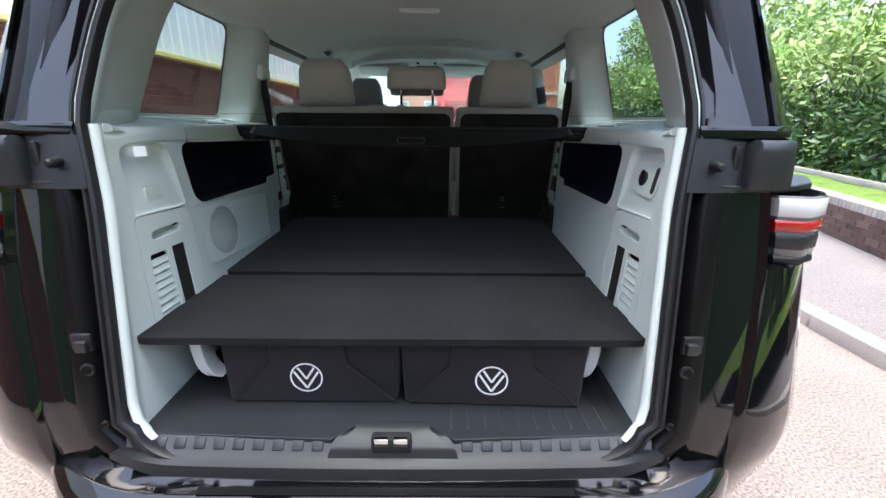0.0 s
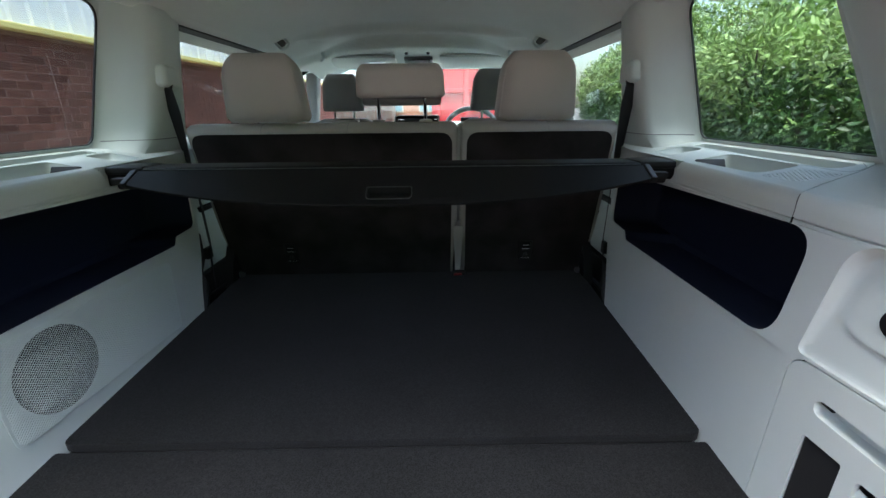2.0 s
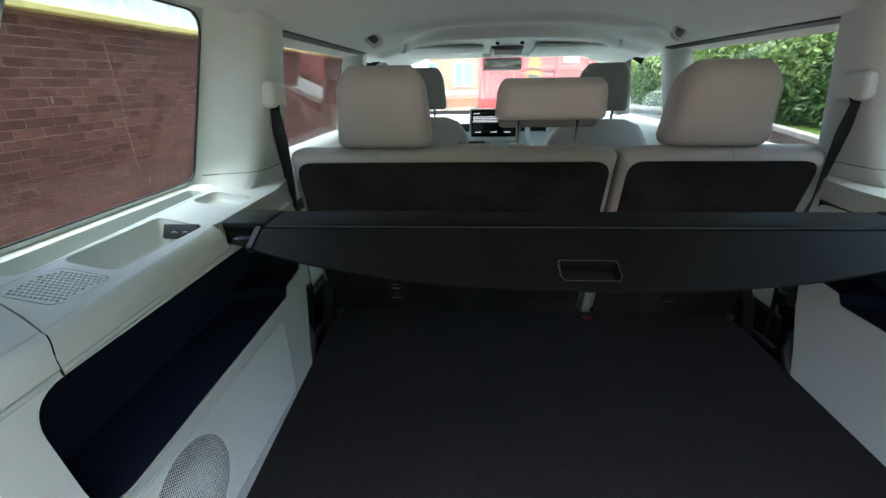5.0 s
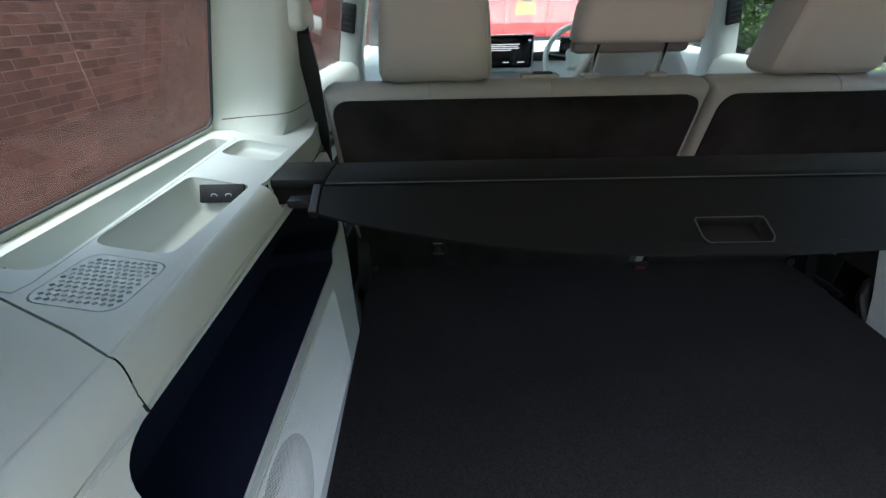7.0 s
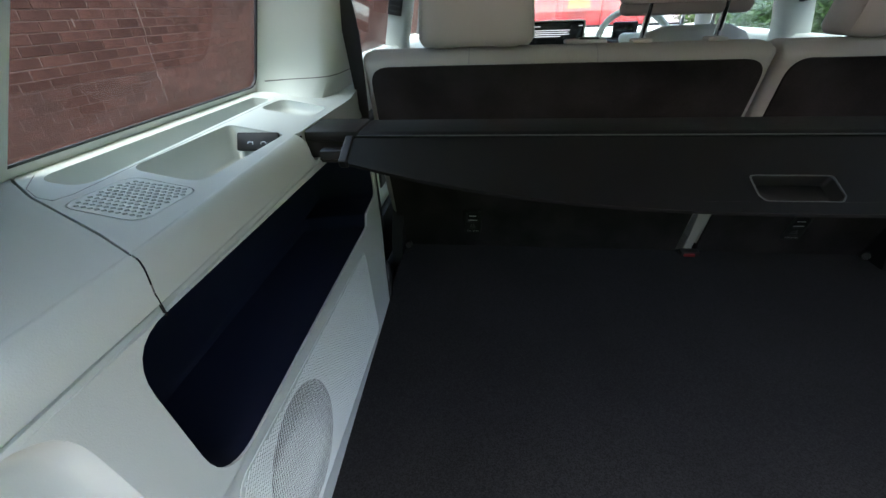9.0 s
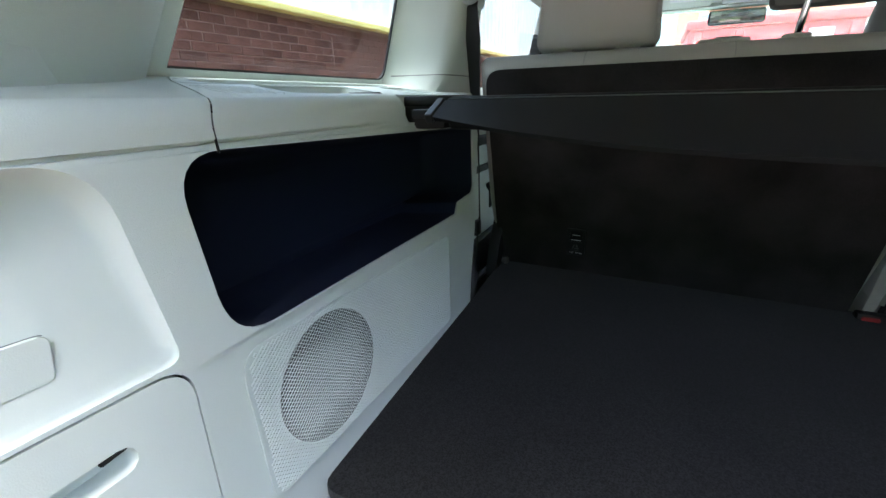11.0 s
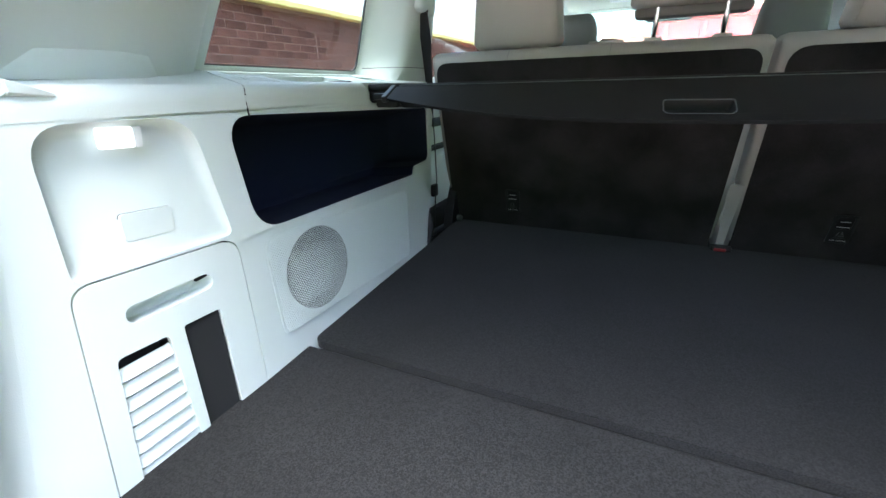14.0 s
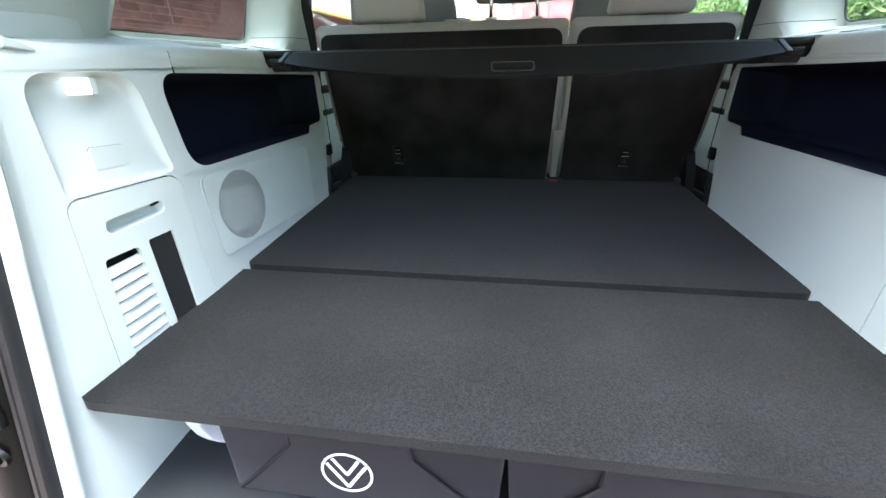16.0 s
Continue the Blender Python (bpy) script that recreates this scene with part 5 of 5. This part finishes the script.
part("red_tab", box((0.175, 2.292, 0.909), (0.030, 0.012, 0.010), 0.003), RED_TAB, bk, "red release tab")

# ---- front cabin ----


def front_seat(cx, cy):
    th = thing("front_seat", (cx, cy, 0.7), "grey leatherette front seat with headrest", "seat", "front seats")
    rings = []
    for z, w, d in ((0.75, 0.50, 0.10), (0.95, 0.54, 0.13), (1.20, 0.52, 0.13), (1.34, 0.46, 0.11), (1.41, 0.36, 0.08), (1.435, 0.24, 0.05)):
        o = rounded([(-w / 2, -d / 2), (w / 2, -d / 2), (w / 2, d / 2), (-w / 2, d / 2)], 0.04, 4)
        rings.append([(cx + u, cy + v - 0.14 * (z - 1.2), z) for u, v in o])
    part("backrest", loft(bmesh.new(), rings), LEATHER, th, angle=60)
    headrest(th, cx, cy - 0.03, 1.475, 1.672, 0.245, 0.205, 0.09, FRONT_REST)
    for dx in (-0.055, 0.055):
        part("post", tube(bmesh.new(), [(cx + dx, cy - 0.03, 1.42), (cx + dx, cy - 0.035, 1.49)], 0.0065), CHROME, th)
    part("cushion", box((cx, cy + 0.30, 0.86), (0.52, 0.52, 0.16), 0.04, None, 3), LEATHER, th)
    return th


front_seat(-0.43, 3.43)
front_seat(0.395, 3.18)
dash = thing("dashboard", (0, 4.1, 1.0), "pale grey dashboard with black vent band", "dashboard")
rings = []
for x in np.linspace(-0.80, 0.80, 17):
    rings.append([(x, y, z) for y, z in ((3.98, 0.85), (3.95, 1.20), (3.93, 1.30), (3.97, 1.375), (4.08, 1.395), (4.6, 1.36), (4.65, 1.30))])
part("body", loft(bmesh.new(), rings, closed=False), TRIM_SMOOTH, dash, angle=50)
part("vent_band", box((0, 3.935, 1.325), (1.45, 0.03, 0.05), 0.006), BLACK, dash, "black vent band")
for k in range(-9, 10):
    if abs(k) > 2:
        part("vent_slat", box((k * 0.075, 3.918, 1.325), (0.062, 0.006, 0.006), 0.001), SHOULDER, dash)
scr = thing("centre_display", (-0.035, 3.90, 1.30), "black centre display in a pale frame showing lines of text", "display")
part("frame", box((-0.035, 3.905, 1.344), (0.315, 0.02, 0.20), 0.02, None, 4), TRIM_SMOOTH, scr)
part("screen", box((-0.035, 3.893, 1.3545), (0.292, 0.006, 0.165), 0.012, None, 3), SCREEN, scr)
for z, x0, w in ((1.432, -0.075, 0.04), (1.412, 0.005, 0.21), (1.402, 0.0, 0.20), (1.392, 0.005, 0.205), (1.382, -0.02, 0.16), (1.318, -0.065, 0.04), (1.318, 0.035, 0.04), (1.318, 0.12, 0.04), (1.432, 0.165, 0.02)):
    part("text_bar", box((x0 - 0.07, 3.8895, z - 0.0175), (w, 0.0012, 0.004), 0), SCREEN_TEXT, scr)
whl = thing("steering_wheel", (0.335, 3.70, 1.34), "pale grey steering wheel with plain round hub", "steering wheel")
wm = Matrix.Translation((0.335, 3.70, 1.325)) @ Matrix.Rotation(radians(62), 4, "X")
bm = tube(bmesh.new(), [wm @ Vector((0.182 * math.cos(a), 0.182 * math.sin(a), 0)) for a in np.linspace(0, 2 * math.pi, 33)], 0.016, 10, False)
part("rim", bm, TRIM_SMOOTH, whl)
bm = bmesh.new()
rbox(bm, wm @ Vector((0, 0, 0.01)), (0.15, 0.11, 0.05), 0.02, Matrix.Rotation(radians(62), 4, "X"), 3)
part("hub", bm, TRIM_SMOOTH, whl)
for a in (0.15, math.pi - 0.15, -math.pi / 2):
    part("spoke", tube(bmesh.new(), [wm @ Vector((0.05 * math.cos(a), 0.05 * math.sin(a), 0)), wm @ Vector((0.178 * math.cos(a), 0.178 * math.sin(a), 0))], 0.013, 8), BLACK, whl)
part("hub_emblem", plate(ellipse(0, 0, 0.022, 0.022, 24), [ellipse(0, 0, 0.018, 0.018, 24)], lambda u, v, w: wm @ Vector((u, v, 0.0365 + w)), 0.001), STEEL, whl, "plain ring emblem")
part("driver_display", box((0.335, 3.90, 1.385), (0.13, 0.02, 0.085), 0.008), SCREEN, whl, "black driver display")
ws = thing("windscreen", (0, 4.3, 1.5), "clear front windscreen", "window", kind="structure")
part("pane", plate([(-0.76, 1.375), (0.76, 1.375), (0.66, 1.73), (-0.66, 1.73)], [], lambda u, v, w: Vector((u, 4.62 - 2.42 * (v - 1.375) + w, v)), 0.005), GLASS_CLEAR, ws)
bm = box((0, 3.78, 1.755), (1.36, 0.10, 0.05), 0.01)
part("header", bm, HEADLINER, ws)
part("bulkhead", box((0, 4.75, 0.85), (1.9, 0.04, 1.06), 0), DARK_HOLE, None, "dark front bulkhead of the van", category="wall", kind="structure")
gate = thing("tailgate", (0, 0.7, 2.0), "raised glossy black tailgate over the opening", "tailgate")
GATE = [(1.30, 1.90), (1.20, 1.97), (0.90, 2.08), (0.66, 2.15), (0.50, 2.19), (0.25, 2.24), (0.15, 2.20)]


def gate_strip(rows, xs):
    return loft(bmesh.new(), [[(x, y, z - 0.05 * (abs(x) / 0.8) ** 3) for x in xs] for y, z in rows], closed=False)


part("hinge_rail", gate_strip(GATE[:2], np.linspace(-0.80, 0.80, 13)), JAMB, gate)
part("lower_skin", gate_strip(GATE[3:], np.linspace(-0.80, 0.80, 13)), JAMB, gate)
for sgn in (-1, 1):
    part("side_frame", gate_strip(GATE[1:4], [sgn * v for v in (0.62, 0.70, 0.80)]), JAMB, gate)
part("rear_window", gate_strip(GATE[1:4], np.linspace(-0.62, 0.62, 9)), GLASS_GATE, gate, "tinted rear window of the raised tailgate")

# ---- outside ----
bm = bmesh.new()
plate([(-400, -400), (2.75, -400), (2.75, 400), (-400, 400)], [], lambda u, v, w: Vector((u, v, -w)), 0.3, bm)
part("road", bm, ROAD, None, "pale worn asphalt road", category="road", kind="structure")
bm = bmesh.new()
plate([(2.75, -400), (400, -400), (400, 400), (2.75, 400)], [], lambda u, v, w: Vector((u, v, 0.09 - w)), 0.35, bm)
part("pavement", bm, PAVE, None, "grey asphalt pavement", category="pavement", kind="structure")
kerb = thing("kerb", (2.75, 2, 0), "worn pale concrete kerb beside the road", "kerb", kind="structure")
stone = box((0, 0, 0), (0.15, 0.905, 0.24), 0.014)
kme = None
for k in range(20):
    y = -4.0 + 0.915 * k
    if kme is None:
        first = part("kerbstone", stone, KERB, kerb)
        kme = first.data
        first.matrix_parent_inverse = Matrix()
        first.location = (2.80 - 2.75, y - 2, -0.015)
    else:
        o = new("kerbstone", kme)
        o.parent = kerb
        o.location = (2.80 - 2.75, y - 2, -0.015)


# low garden wall with a brick-on-edge top
WALL_A, WALL_B = Vector((3.75, 1.2, 0)), Vector((7.3, 12.6, 0))


def low_wall():
    th = thing("garden_wall", (5, 5, 0), "low sooty brick garden wall with a brick coping", "garden wall")
    d = (WALL_B - WALL_A)
    ln = d.length
    d.normalize()
    ang = math.atan2(d.y, d.x)
    rot = Matrix.Rotation(ang, 4, "Z")
    mid = (WALL_A + WALL_B) / 2
    part("core", box((mid.x, mid.y, 0.25), (ln, 0.20, 0.40), 0, rot), MORTAR, th)
    bm = bmesh.new()
    for c in range(5):
        k = 0
        while k * 0.225 < ln:
            p = WALL_A + d * (k * 0.225 + (0.11 if c % 2 else 0))
            rbox(bm, (p.x, p.y, 0.125 + c * 0.075), (0.213, 0.214, 0.064), 0, rot @ Matrix.Rotation(random.uniform(-0.01, 0.01), 4, "Z"))
            k += 1
    part("brick_courses", bm, SOOT_BRICK, th, kind="stuff")
    bm = bmesh.new()
    for k in range(int(ln / 0.076)):
        p = WALL_A + d * (k * 0.076)
        rbox(bm, (p.x, p.y, 0.505), (0.066, 0.225, 0.10), 0.006, rot, 1)
    part("coping", bm, KERB, th, kind="stuff")


low_wall()
n = Vector((WALL_B - WALL_A).normalized())
side = Vector((n.y, -n.x, 0))
bm = bmesh.new()
rows = []
for f in (0.10, 0.5, 1.0, 1.8, 4.0, 14.0):
    rows.append([WALL_A + n * t + side * f + Vector((0, 0, 0.46 + 0.10 * min(f, 1.2) + 0.02 * math.sin(3 * t + f))) for t in np.linspace(-6, 40, 60)])
loft(bm, rows, closed=False)
part("grass_bank", bm, GRASS, None, "bright mown grass bank behind the wall", category="grass", kind="stuff")
bm = bmesh.new()
p0, p1 = WALL_A + side * 0.85, WALL_B + side * 0.85
rbox(bm, ((p0.x + p1.x) / 2, (p0.y + p1.y) / 2, 0.585), ((p1 - p0).length, 0.06, 0.10), 0.01, Matrix.Rotation(math.atan2(n.y, n.x), 4, "Z"))
part("edging_stone", bm, KERB, None, "pale edging strip in front of the hedge", category="edging", kind="structure")


def leaves(name, material, label, category, centres, count, size, seed, shell=0.75):
    """Clumps of folded leaves round a set of ellipsoids, with an uneven outline, over short branches."""
    rng = np.random.default_rng(seed)
    verts, faces = [], []
    weights = np.array([c[3] * c[4] * c[5] for c in centres]) ** 0.7
    pick = rng.choice(len(centres), count, p=weights / weights.sum())
    for i in pick:
        cx, cy, cz, a, b, c = centres[i]
        v = rng.normal(size=3)
        v /= np.linalg.norm(v)
        r = shell + (1 - shell) * rng.random() + 0.10 * rng.normal()
        p = np.array((cx + a * v[0] * r, cy + b * v[1] * r, cz + c * v[2] * r))
        if p[2] < 0.5:
            continue
        along = v + rng.normal(size=3) * 0.8
        along /= np.linalg.norm(along)
        across = np.cross(along, rng.normal(size=3))
        across /= np.linalg.norm(across)
        nrm = np.cross(along, across)
        s = size * (0.6 + 0.8 * rng.random())
        k = len(verts)
        verts += [p - along * s, p + across * s * 0.36 - nrm * s * 0.1, p + along * s, p - across * s * 0.36 - nrm * s * 0.1]
        faces += [(k, k + 1, k + 2), (k, k + 2, k + 3)]
    me = bpy.data.meshes.new(name)
    me.from_pydata([tuple(v) for v in verts], [], faces)
    return me


def hedge(name, material, label, centres, count, size, seed, category="hedge"):
    th = thing(name, (centres[0][0], centres[0][1], 0.55), label, category)
    me = leaves(name, material, label, category, centres, count, size, seed)
    link("foliage", me, material, th, kind="stuff")
    for cx, cy, cz, a, b, c in centres[::2]:
        bm = bmesh.new()
        tube(bm, [(cx, cy, 0.4), (cx + 0.05, cy, 0.4 + (cz - 0.4) * 0.5), (cx - 0.1, cy + 0.1, cz + c * 0.4)], [0.07, 0.05, 0.02], 7)
        for q in range(3):
            an = q * 2.1
            tube(bm, [(cx + 0.03, cy, 0.4 + (cz - 0.4) * 0.6), (cx + a * 0.5 * math.cos(an), cy + b * 0.5 * math.sin(an), cz + c * 0.2)], [0.03, 0.01], 6)
        part("trunk", bm, BARK, th)
    return th


rg = random.Random(4)


def hedge_line(t, out):
    """A point along the hedge: it follows the bank, then the street."""
    if t < 8:
        p = WALL_A + n * t + side * (1.75 + out)
        return p.x, p.y
    p = WALL_A + n * 8 + side * (1.75 + out)
    return p.x + 0.02 * (t - 8), p.y + (t - 8)


cs = []
for k in range(22):
    x, y = hedge_line(k * 1.15 - 2.0, rg.uniform(-0.15, 0.2))
    cs.append((x, y, 1.15 + rg.uniform(-0.1, 0.15), 0.85, 0.95, 0.95 + rg.uniform(0, 0.25)))
hedge("laurel_hedge", LEAF_DARK, "dense dark green laurel hedge on the bank", cs, 42000, 0.08, 5)
cs = []
for k in range(20):
    x, y = hedge_line(k * 1.35 - 2.0, 0.45 + rg.uniform(-0.3, 0.5))
    cs.append((x, y, 2.6 + rg.uniform(-0.4, 0.4), 1.05, 1.1, 1.0 + rg.uniform(0, 0.4)))
hedge("shrub_row", LEAF_LIGHT, "bright green tall shrubs over the hedge", cs, 42000, 0.09, 6, "shrub")
cs = []
for k in range(24):
    x, y = hedge_line(rg.uniform(-2, 28), 3.0 + rg.uniform(0, 2.5))
    cs.append((x, y, 4.6 + rg.uniform(-1.2, 1.6), 1.5, 1.6, 1.3))
hedge("tree", LEAF_LIGHT, "loose leafy trees rising behind the hedge", cs, 26000, 0.12, 7, "tree")

# ---- white clad hall with brick base ----
HALL_D, HALL_TURN = 3.7, radians(2.0)
hall = thing("brick_hall", (-HALL_D, 4, 0), "hall with a red-brown brick base and white ribbed cladding", "building")
hm = Matrix.Translation((-HALL_D, 1.2, 0)) @ Matrix.Rotation(-HALL_TURN, 4, "Z")
TOP = 2.155


def put(bm, c, size, r=0.0):
    return rbox(bm, hm @ Vector(c), size, r, Matrix.Rotation(-HALL_TURN, 4, "Z"), 1)


part("wall_core", put(bmesh.new(), (-0.1445, 10, TOP / 2), (0.30, 40, TOP)), MORTAR, hall)
part("flashing", put(bmesh.new(), (0.03, 10, TOP + 0.03), (0.15, 40, 0.06), 0.01), YELLOW, hall, "pale yellow metal flashing")
bm = bmesh.new()
prof = []
y = -10.0
while y < 30:
    prof += [(0.0, y), (0.0, y + 0.13), (0.022, y + 0.15), (0.022, y + 0.18)]
    y += 0.20
lo, hi = [bm.verts.new(hm @ Vector((-0.02 + a, b, TOP + 0.07))) for a, b in prof], [bm.verts.new(hm @ Vector((-0.02 + a, b, 3.9))) for a, b in prof]
for k in range(len(prof) - 1):
    bm.faces.new((lo[k], lo[k + 1], hi[k + 1], hi[k]))
part("cladding", bm, CLAD, hall, "white ribbed metal cladding", angle=20)

# pale paint runs and flecks on the brickwork
put_run = lambda y, z, w, h: put(bmesh.new(), (0.0135, y, z), (0.002, w, h))
part("paint_run", put_run(3.97, 1.70, 0.007, 0.62), PAINT_RUN, hall, "thin pale paint run down the bricks")
part("paint_run", put_run(3.95, 1.10, 0.005, 0.55), PAINT_RUN, hall)
for y, z, w, h in ((3.30, 1.52, 0.010, 0.06), (2.72, 1.46, 0.09, 0.008), (3.95, 1.83, 0.04, 0.010), (4.12, 1.76, 0.008, 0.07), (3.99, 1.33, 0.03, 0.008), (4.45, 1.55, 0.035, 0.007), (1.5, 1.62, 0.06, 0.008)):
    part("paint_fleck", put_run(y, z, w, h), PAINT_RUN, hall)

# ---- street ahead ----
flats = thing("brick_flats", (-6, 30, 0), "orange brick flats with pale bands and blue-grey windows", "building")
part("wall", box((-9, 33, 5.5), (34, 6, 11), 0), FAR_BRICK, flats)
for z in (0.9, 3.3, 6.0, 8.7):
    part("band", box((-9, 29.97, z), (34, 0.12, 0.22), 0), FAR_STONE, flats)
for zi in range(4):
    for xi in range(13):
        x, z = -23.5 + xi * 2.3, 2.0 + zi * 2.65
        wf = part("window", box((x, 29.96, z), (1.25, 0.14, 1.5), 0), FAR_STONE, flats)
        for dx in (-0.29, 0.29):
            part("pane", box((x + dx, 29.9, z), (0.5, 0.08, 1.32), 0), FAR_GLASS, wf)
skip = thing("red_container", (0.98, 9.4, 0), "large red ribbed steel container with white label and orange patch", "container")
part("shell", box((0.98, 9.7, 1.12), (1.95, 1.8, 2.24), 0.03), RED_STEEL, skip)
part("top_rail", box((0.98, 9.7, 2.27), (2.05, 1.9, 0.12), 0.02), RED_STEEL, skip)
for x in (0.12, 0.62, 1.30, 1.84):
    part("rib", box((x, 8.77, 1.2), (0.09, 0.08, 1.95), 0.02), RED_STEEL, skip)
part("cross_rail", box((0.98, 8.775, 1.78), (1.9, 0.07, 0.09), 0.02), RED_STEEL, skip)
part("white_label", box((1.52, 8.79, 2.0), (0.26, 0.01, 0.26), 0), WHITE_PRINT, skip, "white square label")
part("orange_patch", plate([(0.74, 1.45), (1.08, 1.45), (1.0, 1.95), (0.82, 1.95)], [], lambda u, v, w: Vector((u, 8.74 + w, v)), 0.012), ORANGE, skip, "orange painted patch")
part("black_mark", box((0.91, 8.735, 1.66), (0.2, 0.008, 0.05), 0.003, Matrix.Rotation(0.15, 4, "Y")), BLACK, skip)

# unseen dark screen behind the van, added to hold back low sky light
bm = box((0, -13, 4.5), (90, 0.4, 9), 0)
part("backdrop", bm, LEAF_DARK, None, "unseen dark screen added to cut sky light from behind", category="backdrop", kind="structure")

# ---- bricks of the hall, last ----
bme = None
rv, rf = [], []
cube = [(-1, -1, -1), (1, -1, -1), (1, 1, -1), (-1, 1, -1), (-1, -1, 1), (1, -1, 1), (1, 1, 1), (-1, 1, 1)]
cf = [(0, 1, 2, 3), (4, 7, 6, 5), (0, 4, 5, 1), (1, 5, 6, 2), (2, 6, 7, 3), (3, 7, 4, 0)]
rb = random.Random(9)
for c in range(30):
    z = 0.04 + c * 0.0730
    if z + 0.033 > TOP:
        break
    for k in range(-40, 120):
        y = k * 0.225 + (0.1125 if c % 2 else 0)
        out = rb.uniform(-0.002, 0.002)
        near = 0.5 <= y <= 5.6 and z > 1.2
        if near:
            m = hm @ Matrix.Translation((-0.02 + out, y, z)) @ Matrix.Rotation(rb.uniform(-0.006, 0.006), 4, "Z")
            if bme is None:
                b0 = part("brick", box((0, 0, 0), (0.06, 0.2165, 0.0660), 0.003, None, 1), BRICK, hall)
                bme = b0.data
            else:
                b0 = new("brick", bme)
                b0.parent = hall
            b0.matrix_parent_inverse = PLACED[hall.name].inverted()
            b0.matrix_basis = m
        else:
            i = len(rv)
            rv += [hm @ Vector((-0.02 + out + 0.03 * a, y + 0.1072 * b, z + 0.0327 * d)) for a, b, d in cube]
            rf += [tuple(i + q for q in f) for f in cf]
me = bpy.data.meshes.new("far_bricks")
me.from_pydata(rv, [], rf)
link("far_bricks", me, BRICK, hall, kind="stuff")
